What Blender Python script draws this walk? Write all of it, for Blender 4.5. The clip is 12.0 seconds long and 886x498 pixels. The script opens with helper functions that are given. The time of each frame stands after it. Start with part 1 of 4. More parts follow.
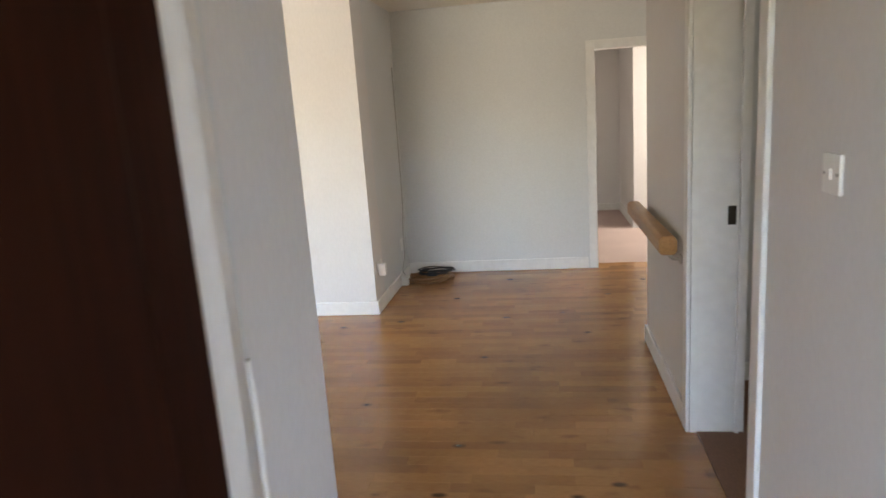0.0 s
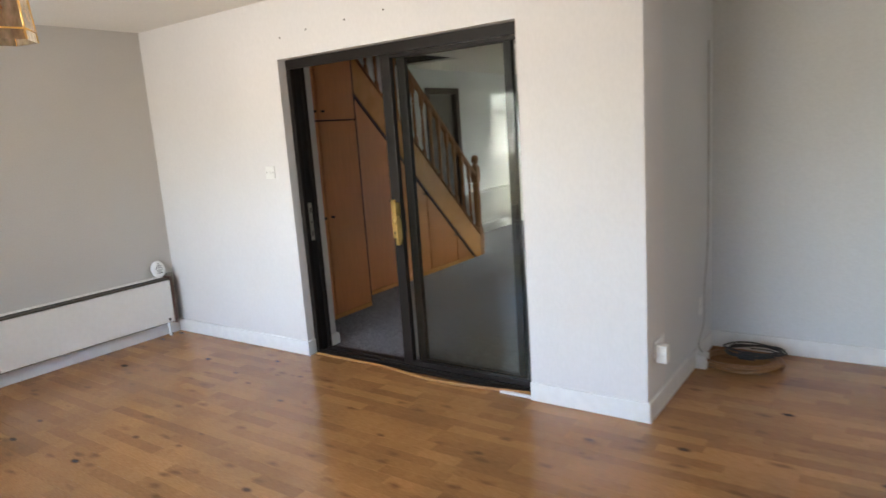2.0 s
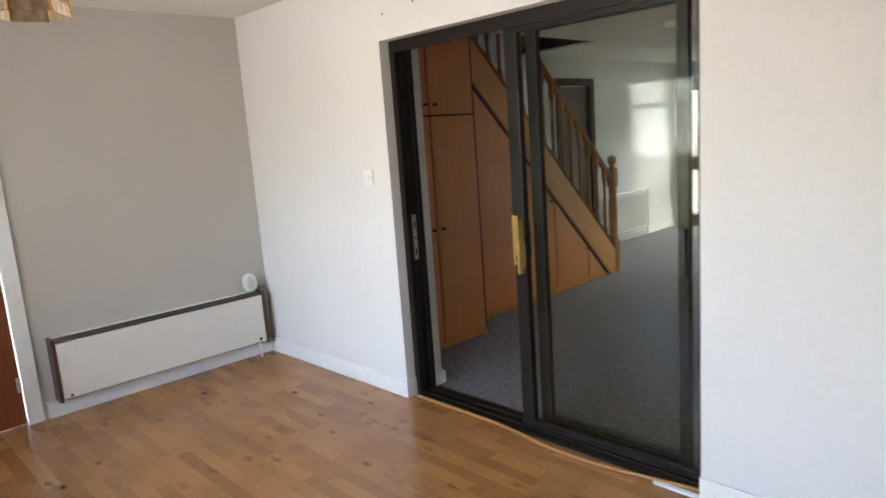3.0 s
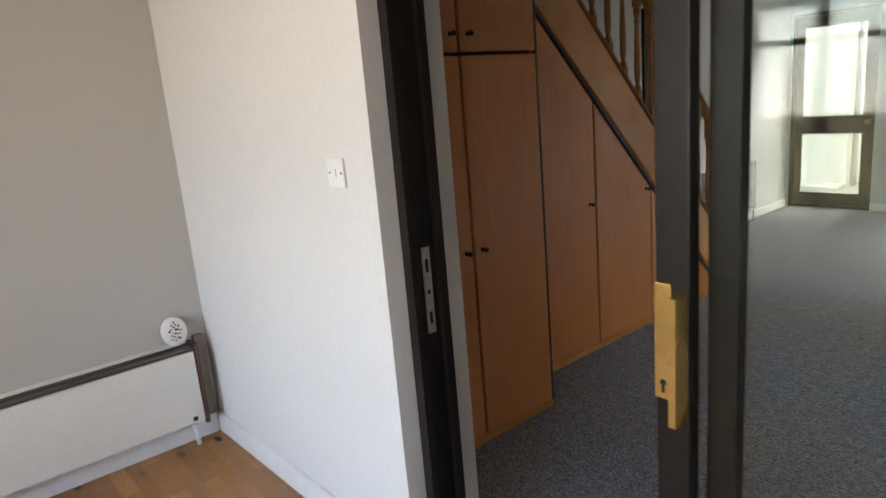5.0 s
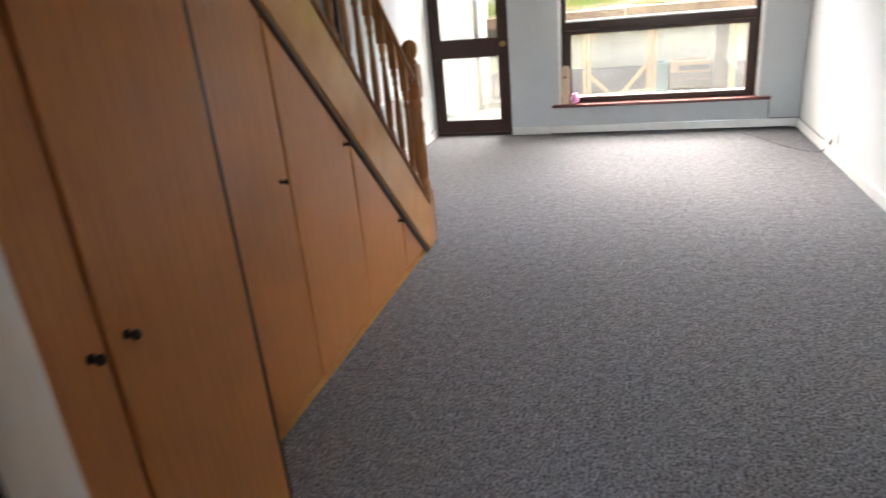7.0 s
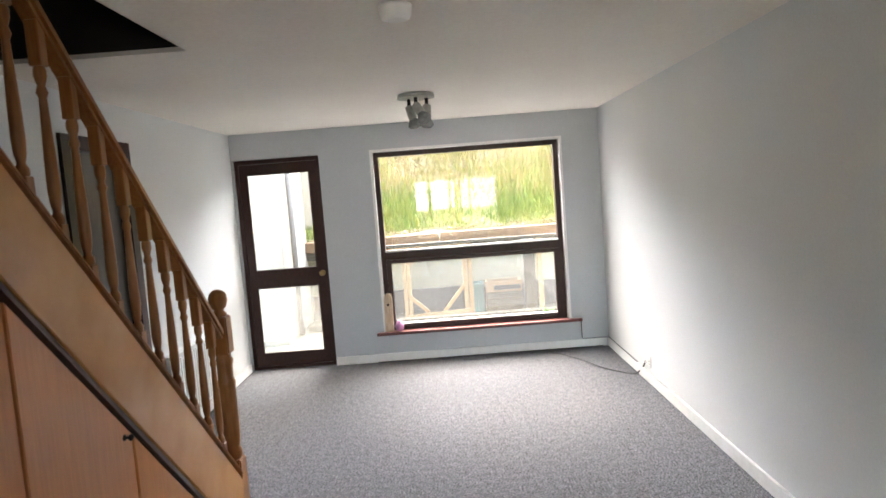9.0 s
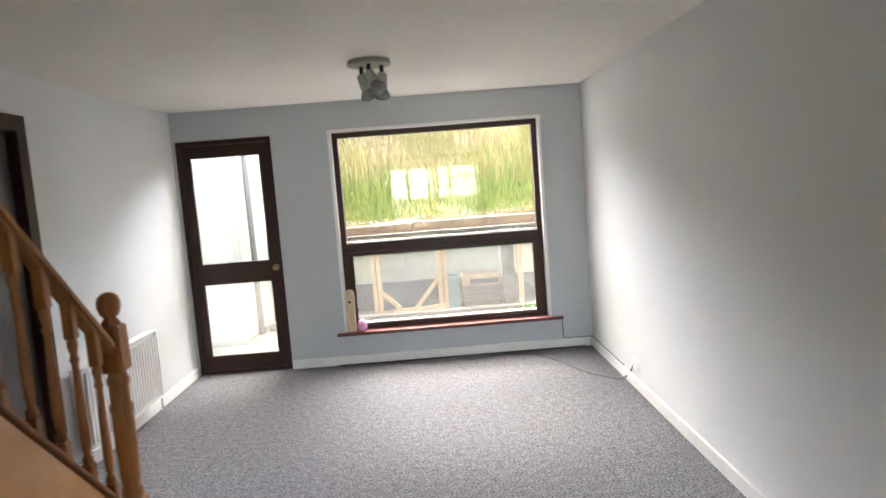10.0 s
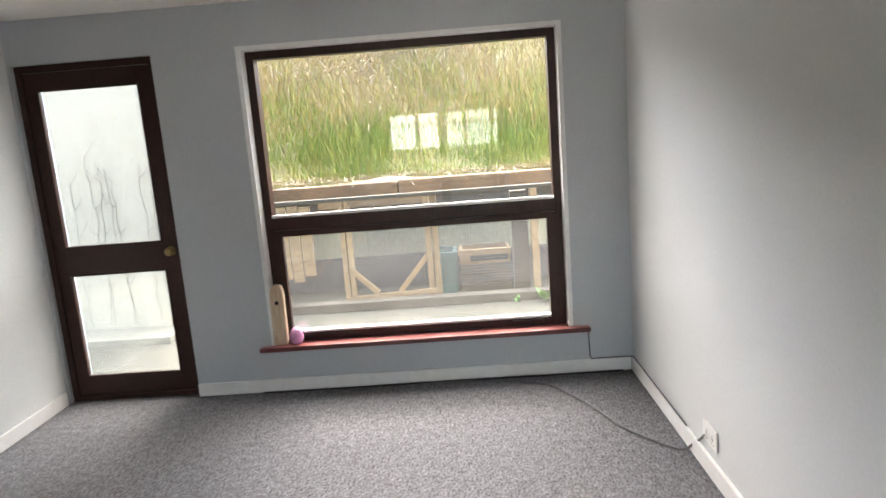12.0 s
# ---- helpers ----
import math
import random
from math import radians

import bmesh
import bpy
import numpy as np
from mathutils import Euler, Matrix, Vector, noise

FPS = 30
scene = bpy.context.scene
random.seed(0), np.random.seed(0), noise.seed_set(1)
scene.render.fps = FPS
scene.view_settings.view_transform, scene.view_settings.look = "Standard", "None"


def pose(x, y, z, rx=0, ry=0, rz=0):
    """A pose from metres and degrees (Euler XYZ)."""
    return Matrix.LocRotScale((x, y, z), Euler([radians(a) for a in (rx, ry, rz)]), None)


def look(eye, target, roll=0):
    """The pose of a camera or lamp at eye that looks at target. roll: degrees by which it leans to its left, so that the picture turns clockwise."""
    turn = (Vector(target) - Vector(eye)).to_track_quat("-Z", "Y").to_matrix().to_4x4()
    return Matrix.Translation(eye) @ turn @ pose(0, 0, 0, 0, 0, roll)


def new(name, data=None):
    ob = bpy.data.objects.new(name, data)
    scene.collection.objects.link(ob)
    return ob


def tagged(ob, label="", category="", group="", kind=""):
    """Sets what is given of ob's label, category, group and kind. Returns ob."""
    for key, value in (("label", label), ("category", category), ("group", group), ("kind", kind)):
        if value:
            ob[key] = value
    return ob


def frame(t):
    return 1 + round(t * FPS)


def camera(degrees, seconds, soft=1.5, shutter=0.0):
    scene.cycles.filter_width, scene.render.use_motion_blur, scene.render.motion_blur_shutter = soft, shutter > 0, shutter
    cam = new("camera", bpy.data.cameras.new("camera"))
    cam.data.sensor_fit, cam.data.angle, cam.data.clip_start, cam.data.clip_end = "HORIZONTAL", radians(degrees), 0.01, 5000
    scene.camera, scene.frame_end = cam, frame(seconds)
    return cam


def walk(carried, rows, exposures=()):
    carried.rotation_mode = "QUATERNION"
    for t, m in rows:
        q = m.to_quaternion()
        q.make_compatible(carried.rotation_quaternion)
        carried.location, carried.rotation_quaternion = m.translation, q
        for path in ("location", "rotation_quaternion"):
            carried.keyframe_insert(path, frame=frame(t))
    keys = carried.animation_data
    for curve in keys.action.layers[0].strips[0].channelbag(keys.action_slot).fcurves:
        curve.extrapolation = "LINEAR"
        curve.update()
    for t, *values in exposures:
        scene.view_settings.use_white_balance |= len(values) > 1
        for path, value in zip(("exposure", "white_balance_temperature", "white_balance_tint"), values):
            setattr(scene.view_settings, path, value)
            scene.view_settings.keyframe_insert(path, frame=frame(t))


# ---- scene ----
# camera and walk
cam = camera(68.2, 12.0, soft=1.5, shutter=0.4)
PATH = [
    (0, (0.023, 0.172, 1.495), (-0.29, 2.104, 1.084), -4.0),
    (0.5, (0.078, 0.638, 1.469), (-0.389, 2.538, 1.052), -4.1),
    (1, (0.039, 1.058, 1.449), (-0.648, 2.891, 1.041), -4.1),
    (1.2, (-0.01, 1.246, 1.454), (-0.8, 3.038, 1.052), -4.1),
    (1.5, (-0.124, 1.469, 1.483), (-1.055, 3.198, 1.1), -4.0),
    (2, (-0.299, 1.858, 1.494), (-1.444, 3.459, 1.135), -4.0),
    (2.5, (-0.507, 2.211, 1.502), (-1.816, 3.682, 1.156), -4.0),
    (3, (-0.865, 2.548, 1.493), (-2.288, 3.911, 1.151), -4.1),
    (3.5, (-1.203, 2.904, 1.469), (-2.64, 4.129, 1.121), -4.0),
    (3.7, (-1.345, 3.045, 1.47), (-2.805, 4.267, 1.105), -4.1),
    (5.3, (-2.408, 4.017, 1.467), (-3.896, 5.257, 0.969), -5.5),
    (5.5, (-2.546, 4.105, 1.457), (-3.976, 5.389, 0.903), -6.0),
    (6, (-2.911, 4.335, 1.429), (-4.078, 5.838, 0.813), -6.2),
    (6.5, (-3.142, 4.564, 1.413), (-4.005, 6.227, 0.715), -5.8),
    (7, (-3.203, 4.793, 1.393), (-3.761, 6.572, 0.67), -5.4),
    (7.5, (-3.242, 4.945, 1.417), (-3.547, 6.81, 0.764), -4.3),
    (7.7, (-3.27, 4.989, 1.442), (-3.494, 6.89, 0.863), -3.8),
    (9.3, (-3.276, 5.302, 1.567), (-3.264, 7.298, 1.427), -4.5),
    (9.5, (-3.254, 5.402, 1.549), (-3.228, 7.397, 1.412), -4.5),
    (10, (-3.117, 5.789, 1.505), (-3.086, 7.779, 1.302), -4.4),
    (10.5, (-3.037, 6.213, 1.438), (-2.991, 8.197, 1.193), -4.3),
    (11, (-2.992, 6.685, 1.484), (-2.934, 8.659, 1.167), -4.0),
    (11.5, (-2.844, 7.163, 1.462), (-2.873, 9.133, 1.12), -4.2),
    (12, (-2.726, 7.627, 1.46), (-2.799, 9.595, 1.109), -4.4),
]
EXPOSURES = [(t, stops + 0.4, k, 10) for t, stops, k in ((0.0, 4.3, 7600), (0.5, 4.6, 7250), (1.0, 4.45, 7050), (1.5, 4.35, 6900), (2.5, 4.25, 6750), (3.5, 4.3, 6850), (5.5, 4.15, 6850), (6.0, 4.15, 6800), (6.5, 4.5, 6800), (7.0, 4.9, 6850), (7.5, 4.95, 6850), (9.5, 4.7, 6700), (10.5, 4.5, 6700), (12.0, 4.05, 6700))]
walk(cam, [(t, look(eye, target, roll)) for t, eye, target, roll in PATH], EXPOSURES)

# world, sun and large lights
world = bpy.data.worlds.new("overcast_sky")
scene.world = world
world.use_nodes = True
sky = world.node_tree.nodes.new("ShaderNodeTexSky")
sky.sky_type = "NISHITA"
sky.sun_disc = False
sky.sun_elevation, sky.sun_rotation = radians(50), radians(350)
sky.dust_density, sky.air_density = 3.0, 0.8
backing = world.node_tree.nodes["Background"]
backing.inputs["Strength"].default_value = 0.15
world.node_tree.links.new(sky.outputs[0], backing.inputs["Color"])

sun = new("sun", bpy.data.lights.new("sun", "SUN"))
sun.data.energy, sun.data.angle, sun.data.color = 1.45, radians(100), (1.0, 0.95, 0.88)
sun.matrix_world = look((-4, 22, 28), (0, 0, 0))


def window_lamp(name, where, target, w, h, watts, spread=180, colour=(1.0, 0.965, 0.925)):
    """Area lamp in place of daylight; not all have an opening behind them."""
    lamp = new(name, bpy.data.lights.new(name, "AREA"))
    lamp.data.shape, lamp.data.size, lamp.data.size_y, lamp.data.energy = "RECTANGLE", w, h, watts
    lamp.data.color = colour
    lamp.data.spread = radians(spread)
    lamp.matrix_world = look(where, target)


window_lamp("front_window_daylight", (-3.0, 1.27, 1.51), (-3.0, 3.0, 1.95), 2.8, 0.72, 2.4, 125, (1.0, 0.97, 0.945))
window_lamp("far_room_daylight", (2.3, 7.6, 1.4), (0.5, 7.6, 1.2), 1.2, 1.2, 2.3)
# fill lamp added to brighten the side room; its window is unseen and assumed
window_lamp("side_room_fill", (2.36, 2.3, 1.4), (0.8, 2.6, 1.0), 1.2, 1.0, 0.25)
window_lamp("passage_daylight", (2.46, 5.2, 1.4), (0.5, 5.4, 1.0), 1.2, 1.1, 0.36)
window_lamp("front_door_daylight", (0.05, -0.42, 1.1), (0.05, 3.0, 0.9), 0.85, 1.9, 0.05)


# ---------- materials ----------
def mat(name, colour, rough=0.6, vary=0.12, grain=40.0, bump=0.1, metal=0.0, stretch=(1, 1, 1), second=None, blot=1.3, blotch=0.1,
        island=0.0, objrand=0.0, coat=0.0, spec=0.5, dist=0.002, sharp=0.15):
    m = bpy.data.materials.new(name)
    m.use_nodes = True
    nt = m.node_tree
    n, l = nt.nodes, nt.links
    p = n["Principled BSDF"]
    p.inputs["Roughness"].default_value, p.inputs["Metallic"].default_value = rough, metal
    p.inputs["Coat Weight"].default_value = coat
    p.inputs["Specular IOR Level"].default_value = spec
    p.inputs["Coat Roughness"].default_value = 0.15
    tc = n.new("ShaderNodeTexCoord")
    mp = n.new("ShaderNodeMapping")
    mp.inputs["Scale"].default_value = stretch
    l.new(tc.outputs["Object"], mp.inputs["Vector"])
    fine, wide = n.new("ShaderNodeTexNoise"), n.new("ShaderNodeTexNoise")
    fine.inputs["Scale"].default_value, fine.inputs["Detail"].default_value = grain, 5
    wide.inputs["Scale"].default_value, wide.inputs["Detail"].default_value = blot, 3
    l.new(mp.outputs[0], fine.inputs["Vector"])
    l.new(tc.outputs["Object"], wide.inputs["Vector"])
    a = n.new("ShaderNodeMix")
    a.data_type = "RGBA"
    other = second or tuple(c * (1 - 2 * vary) for c in colour)
    a.inputs["A"].default_value, a.inputs["B"].default_value = (*colour, 1), (*other, 1)
    r = n.new("ShaderNodeMapRange")
    r.inputs["From Min"].default_value, r.inputs["From Max"].default_value = 0.5 - sharp, 0.5 + sharp
    l.new(fine.outputs["Fac"], r.inputs["Value"])
    l.new(r.outputs[0], a.inputs["Factor"])
    hsv = n.new("ShaderNodeHueSaturation")
    l.new(a.outputs["Result"], hsv.inputs["Color"])
    v = n.new("ShaderNodeMapRange")
    v.inputs["From Min"].default_value, v.inputs["From Max"].default_value = 0.3, 0.7
    v.inputs["To Min"].default_value, v.inputs["To Max"].default_value = 1 - blotch, 1 + blotch
    l.new(wide.outputs["Fac"], v.inputs["Value"])
    out = v.outputs[0]
    for amount, kind, socket in ((island, "ShaderNodeNewGeometry", "Random Per Island"), (objrand, "ShaderNodeObjectInfo", "Random")):
        if amount:
            src = n.new(kind)
            q = n.new("ShaderNodeMapRange")
            q.inputs["To Min"].default_value, q.inputs["To Max"].default_value = 1 - amount, 1 + amount
            l.new(src.outputs[socket], q.inputs["Value"])
            mu = n.new("ShaderNodeMath")
            mu.operation = "MULTIPLY"
            l.new(out, mu.inputs[0])
            l.new(q.outputs[0], mu.inputs[1])
            out = mu.outputs[0]
    l.new(out, hsv.inputs["Value"])
    l.new(hsv.outputs[0], p.inputs["Base Color"])
    rr = n.new("ShaderNodeMapRange")
    rr.inputs["To Min"].default_value, rr.inputs["To Max"].default_value = max(0.02, rough - 0.08), min(1, rough + 0.08)
    l.new(wide.outputs["Fac"], rr.inputs["Value"])
    l.new(rr.outputs[0], p.inputs["Roughness"])
    if bump:
        b = n.new("ShaderNodeBump")
        b.inputs["Strength"].default_value, b.inputs["Distance"].default_value = bump, dist
        l.new(fine.outputs["Fac"], b.inputs["Height"])
        l.new(b.outputs[0], p.inputs["Normal"])
    return m


def floor_wood(name, island=0.0, objrand=0.0):
    """Oak strips: tone by strip, long grain, dark knots."""
    m = mat(name, (0.41, 0.205, 0.08), rough=0.22, grain=22, stretch=(1, 12, 1), second=(0.32, 0.15, 0.052), bump=0.05, blot=2.6, blotch=0.13, island=island, objrand=objrand, spec=0.5)
    nt = m.node_tree
    n, l = nt.nodes, nt.links
    p = n["Principled BSDF"]
    where = n.new("ShaderNodeNewGeometry")
    for link in [k for k in l if k.from_node.type == "TEX_COORD"]:
        l.new(where.outputs["Position"], link.to_socket)
    hsv = [x for x in n if x.type == "HUE_SAT"][0]
    mp = n.new("ShaderNodeMapping")
    mp.inputs["Scale"].default_value = (2.6, 6.5, 1)
    l.new(where.outputs["Position"], mp.inputs["Vector"])
    vo = n.new("ShaderNodeTexVoronoi")
    vo.inputs["Scale"].default_value = 1.5
    l.new(mp.outputs[0], vo.inputs["Vector"])
    wob = n.new("ShaderNodeTexNoise")
    wob.inputs["Scale"].default_value = 5
    l.new(mp.outputs[0], wob.inputs["Vector"])
    ad = n.new("ShaderNodeMath")
    ad.operation = "MULTIPLY_ADD"
    ad.inputs[1].default_value = 0.35
    l.new(wob.outputs["Fac"], ad.inputs[0])
    l.new(vo.outputs["Distance"], ad.inputs[2])
    ra = n.new("ShaderNodeMapRange")
    ra.inputs["From Min"].default_value, ra.inputs["From Max"].default_value = 0.2, 0.40
    ra.inputs["To Min"].default_value, ra.inputs["To Max"].default_value = 0.75, 0.0
    l.new(ad.outputs[0], ra.inputs["Value"])
    mp2 = n.new("ShaderNodeMapping")
    mp2.inputs["Scale"].default_value = (3.1, 6.0, 1)
    l.new(where.outputs["Position"], mp2.inputs["Vector"])
    vk = n.new("ShaderNodeTexVoronoi")
    vk.inputs["Scale"].default_value = 1.0
    l.new(mp2.outputs[0], vk.inputs["Vector"])
    rk = n.new("ShaderNodeMapRange")
    rk.inputs["From Min"].default_value, rk.inputs["From Max"].default_value = 0.06, 0.13
    rk.inputs["To Min"].default_value, rk.inputs["To Max"].default_value = 0.9, 0.0
    l.new(vk.outputs["Distance"], rk.inputs["Value"])
    mk = n.new("ShaderNodeMix")
    mk.data_type = "RGBA"
    mk.inputs["B"].default_value = (0.035, 0.016, 0.008, 1)
    l.new(hsv.outputs[0], mk.inputs["A"])
    l.new(rk.outputs[0], mk.inputs["Factor"])
    mx = n.new("ShaderNodeMix")
    mx.data_type = "RGBA"
    mx.inputs["B"].default_value = (0.15, 0.07, 0.026, 1)
    l.new(mk.outputs["Result"], mx.inputs["A"])
    l.new(ra.outputs[0], mx.inputs["Factor"])
    l.new(mx.outputs["Result"], p.inputs["Base Color"])
    return m


def glass(name, tint=(1, 1, 1), rough=0.0, dirt=0.0, ior=1.5):
    """Clear pane: reflects by Fresnel, lets light straight through."""
    m = bpy.data.materials.new(name)
    m.use_nodes = True
    n, l = m.node_tree.nodes, m.node_tree.links
    n.remove(n["Principled BSDF"])
    tr, gl, fr, mx = n.new("ShaderNodeBsdfTransparent"), n.new("ShaderNodeBsdfGlossy"), n.new("ShaderNodeFresnel"), n.new("ShaderNodeMixShader")
    tr.inputs[0].default_value = (*tint, 1)
    gl.inputs["Roughness"].default_value = rough
    fr.inputs["IOR"].default_value = ior
    l.new(fr.outputs[0], mx.inputs[0])
    l.new(tr.outputs[0], mx.inputs[1])
    l.new(gl.outputs[0], mx.inputs[2])
    last = mx
    if dirt:
        df, dm, no, ra = n.new("ShaderNodeBsdfTranslucent"), n.new("ShaderNodeMixShader"), n.new("ShaderNodeTexNoise"), n.new("ShaderNodeMapRange")
        df.inputs[0].default_value = (0.75, 0.72, 0.64, 1)
        no.inputs["Scale"].default_value, no.inputs["Detail"].default_value = 3.5, 6
        ra.inputs["From Min"].default_value, ra.inputs["From Max"].default_value = 0.3, 0.7
        ra.inputs["To Min"].default_value, ra.inputs["To Max"].default_value = dirt * 0.5, dirt * 1.5
        l.new(no.outputs["Fac"], ra.inputs["Value"])
        l.new(ra.outputs[0], dm.inputs[0])
        l.new(mx.outputs[0], dm.inputs[1])
        l.new(df.outputs[0], dm.inputs[2])
        last = dm
    l.new(last.outputs[0], n["Material Output"].inputs[0])
    return m


def grass_mat(name):
    m = bpy.data.materials.new(name)
    m.use_nodes = True
    n, l = m.node_tree.nodes, m.node_tree.links
    p = n["Principled BSDF"]
    p.inputs["Roughness"].default_value = 0.7
    geo = n.new("ShaderNodeNewGeometry")
    no = n.new("ShaderNodeTexNoise")
    no.inputs["Scale"].default_value, no.inputs["Detail"].default_value = 0.9, 3
    l.new(geo.outputs["Position"], no.inputs["Vector"])
    sep = n.new("ShaderNodeSeparateXYZ")
    l.new(geo.outputs["Position"], sep.inputs[0])
    hi = n.new("ShaderNodeMapRange")
    hi.inputs["From Min"].default_value, hi.inputs["From Max"].default_value = 1.1, 3.0
    hi.inputs["To Min"].default_value, hi.inputs["To Max"].default_value = -0.24, 0.30
    l.new(sep.outputs["Z"], hi.inputs["Value"])
    rnd = n.new("ShaderNodeMapRange")
    rnd.inputs["To Min"].default_value, rnd.inputs["To Max"].default_value = -0.27, 0.27
    l.new(geo.outputs["Random Per Island"], rnd.inputs["Value"])
    s1, s2 = n.new("ShaderNodeMath"), n.new("ShaderNodeMath")
    l.new(no.outputs["Fac"], s1.inputs[0])
    l.new(hi.outputs[0], s1.inputs[1])
    l.new(s1.outputs[0], s2.inputs[0])
    l.new(rnd.outputs[0], s2.inputs[1])
    cr = n.new("ShaderNodeValToRGB")
    e = cr.color_ramp.elements
    e[0].position, e[0].color = 0.18, (0.105, 0.145, 0.016, 1)
    e[1].position, e[1].color = 0.95, (0.27, 0.155, 0.105, 1)
    for pos, col in ((0.36, (0.185, 0.205, 0.026, 1)), (0.5, (0.285, 0.245, 0.05, 1)), (0.64, (0.31, 0.21, 0.08, 1)), (0.78, (0.40, 0.315, 0.21, 1))):
        k = e.new(pos)
        k.color = col
    l.new(s2.outputs[0], cr.inputs[0])
    l.new(cr.outputs[0], p.inputs["Base Color"])
    return m


PAINT = mat("wall_paint", (0.70, 0.685, 0.685), rough=0.75, vary=0.02, grain=90, bump=0.06, blotch=0.025, stretch=(1, 1, 0.4))
PAINT_WEST = mat("wall_paint_beige_grey", (0.50, 0.475, 0.445), rough=0.75, vary=0.02, grain=90, bump=0.06, blotch=0.03)
PAINT_COOL = mat("wall_paint_cool", (0.67, 0.685, 0.69), rough=0.7, vary=0.03, grain=90, bump=0.12, blotch=0.03)
PAINT_BACK = mat("wall_paint_grey", (0.50, 0.53, 0.56), rough=0.7, vary=0.03, grain=90, bump=0.12, blotch=0.03)
CEIL = mat("ceiling_paint", (0.83, 0.80, 0.745), rough=0.85, vary=0.03, grain=60, bump=0.2, blotch=0.03)
GLOSS = mat("white_gloss_paint", (0.80, 0.80, 0.79), rough=0.37, vary=0.03, grain=20, bump=0.03, blotch=0.04)
PLASTIC = mat("white_plastic", (0.82, 0.82, 0.80), rough=0.37, vary=0.02, bump=0)
RADWHITE = mat("cream_enamel", (0.74, 0.72, 0.68), rough=0.4, vary=0.02, grain=30, bump=0.02, blotch=0.04)
WOODFLOOR = floor_wood("oak_strip_floor", island=0.2)
WOODFLOOR_NEAR = floor_wood("oak_strip", objrand=0.2)
UNDER = mat("dark_joint", (0.08, 0.04, 0.02), rough=0.8)
CARPET = mat("grey_fleck_carpet", (0.285, 0.284, 0.305), rough=1.0, grain=90, second=(0.05, 0.049, 0.053), bump=0.3, dist=0.005, blot=24, blotch=0.22, spec=0.1, sharp=0.19)
PINKCARPET = mat("pink_carpet", (0.52, 0.41, 0.385), rough=1.0, grain=120, second=(0.42, 0.32, 0.30), bump=0.6, dist=0.005)
BROWNCARPET = mat("brown_carpet", (0.20, 0.11, 0.07), rough=1.0, grain=120, bump=0.5)
OAK = mat("varnished_pine", (0.31, 0.125, 0.032), rough=0.37, grain=9, stretch=(8, 8, 0.7), second=(0.23, 0.085, 0.02), bump=0.04, blotch=0.08)
STRING = mat("varnished_pine_board", (0.60, 0.30, 0.11), rough=0.18, grain=7, stretch=(6, 1, 1), second=(0.53, 0.25, 0.085), bump=0.03, blotch=0.06)
VENEER = mat("orange_wood_veneer", (0.62, 0.245, 0.075), rough=0.31, grain=14, stretch=(10, 10, 0.35), second=(0.55, 0.205, 0.06), bump=0.02, blotch=0.10, spec=0.6)
SAPELE = mat("sapele_door", (0.22, 0.06, 0.02), rough=0.37, grain=14, stretch=(10, 10, 0.4), second=(0.15, 0.036, 0.012), bump=0.03)
DARKDOOR = mat("dark_mahogany", (0.022, 0.006, 0.003), rough=0.45, grain=12, stretch=(9, 9, 0.5), second=(0.014, 0.004, 0.002), spec=0.06, bump=0.05)
FRAME = mat("dark_brown_stain", (0.042, 0.013, 0.008), rough=0.4, spec=0.35, grain=16, stretch=(6, 6, 1), second=(0.02, 0.007, 0.005), bump=0.08)
# for the stair moulding and for the shaded gap at the tall cupboard
MOULD_GAP = mat("dark_brown_moulding_and_gap_shade", (0.085, 0.035, 0.018), rough=0.3, grain=16, stretch=(6, 6, 1), bump=0.03)
BRONZE = mat("bronze_aluminium", (0.014, 0.011, 0.0095), rough=0.4, metal=0.0, spec=0.25, vary=0.08, bump=0.02)
BLACK = mat("black_channel", (0.006, 0.006, 0.007), rough=0.5, bump=0)
HANDRAIL = mat("oak_handrail", (0.43, 0.22, 0.075), rough=0.37, grain=12, stretch=(8, 0.7, 8), second=(0.34, 0.16, 0.05), bump=0.04)
BRASS = mat("gold_anodised", (0.86, 0.58, 0.20), rough=0.28, metal=0.9, vary=0.05, bump=0)
OLDBRASS = mat("tarnished_brass", (0.38, 0.27, 0.12), rough=0.35, metal=0.9, vary=0.15, bump=0)
HEADGREY = mat("grey_enamel", (0.34, 0.335, 0.31), rough=0.4, bump=0)
BULB = mat("frosted_grey_bulb", (0.26, 0.27, 0.265), rough=0.25, bump=0)
STEEL = mat("zinc_steel", (0.60, 0.58, 0.54), rough=0.4, metal=0.8, vary=0.1, bump=0.05)
DARKMETAL = mat("antique_metal", (0.05, 0.04, 0.03), rough=0.4, metal=0.7, bump=0)
HEATERBROWN = mat("brown_wood_trim", (0.10, 0.05, 0.035), rough=0.45, grain=20, stretch=(4, 0.6, 4), bump=0.05)
TROUGH = mat("worn_brown_metal", (0.075, 0.06, 0.048), rough=0.5, grain=30, stretch=(3, 0.5, 3), bump=0.05, blot=6, blotch=0.2)
# wall tone darkened, so the corner shadow is in the board's colour
BOARDSHADE = mat("shaded_board_paint", (0.27, 0.245, 0.215), rough=0.7, vary=0.05, bump=0.05)
SILLRED = mat("red_painted_sill", (0.46, 0.16, 0.15), rough=0.37, vary=0.1, grain=12, bump=0.05, blot=4, blotch=0.15)
SILLEDGE = mat("dark_red_edge", (0.12, 0.025, 0.025), rough=0.4, bump=0.03)
PALEWOOD = mat("pale_bare_wood", (0.68, 0.55, 0.40), rough=0.6, grain=18, stretch=(6, 6, 0.6), second=(0.55, 0.40, 0.27), bump=0.1)
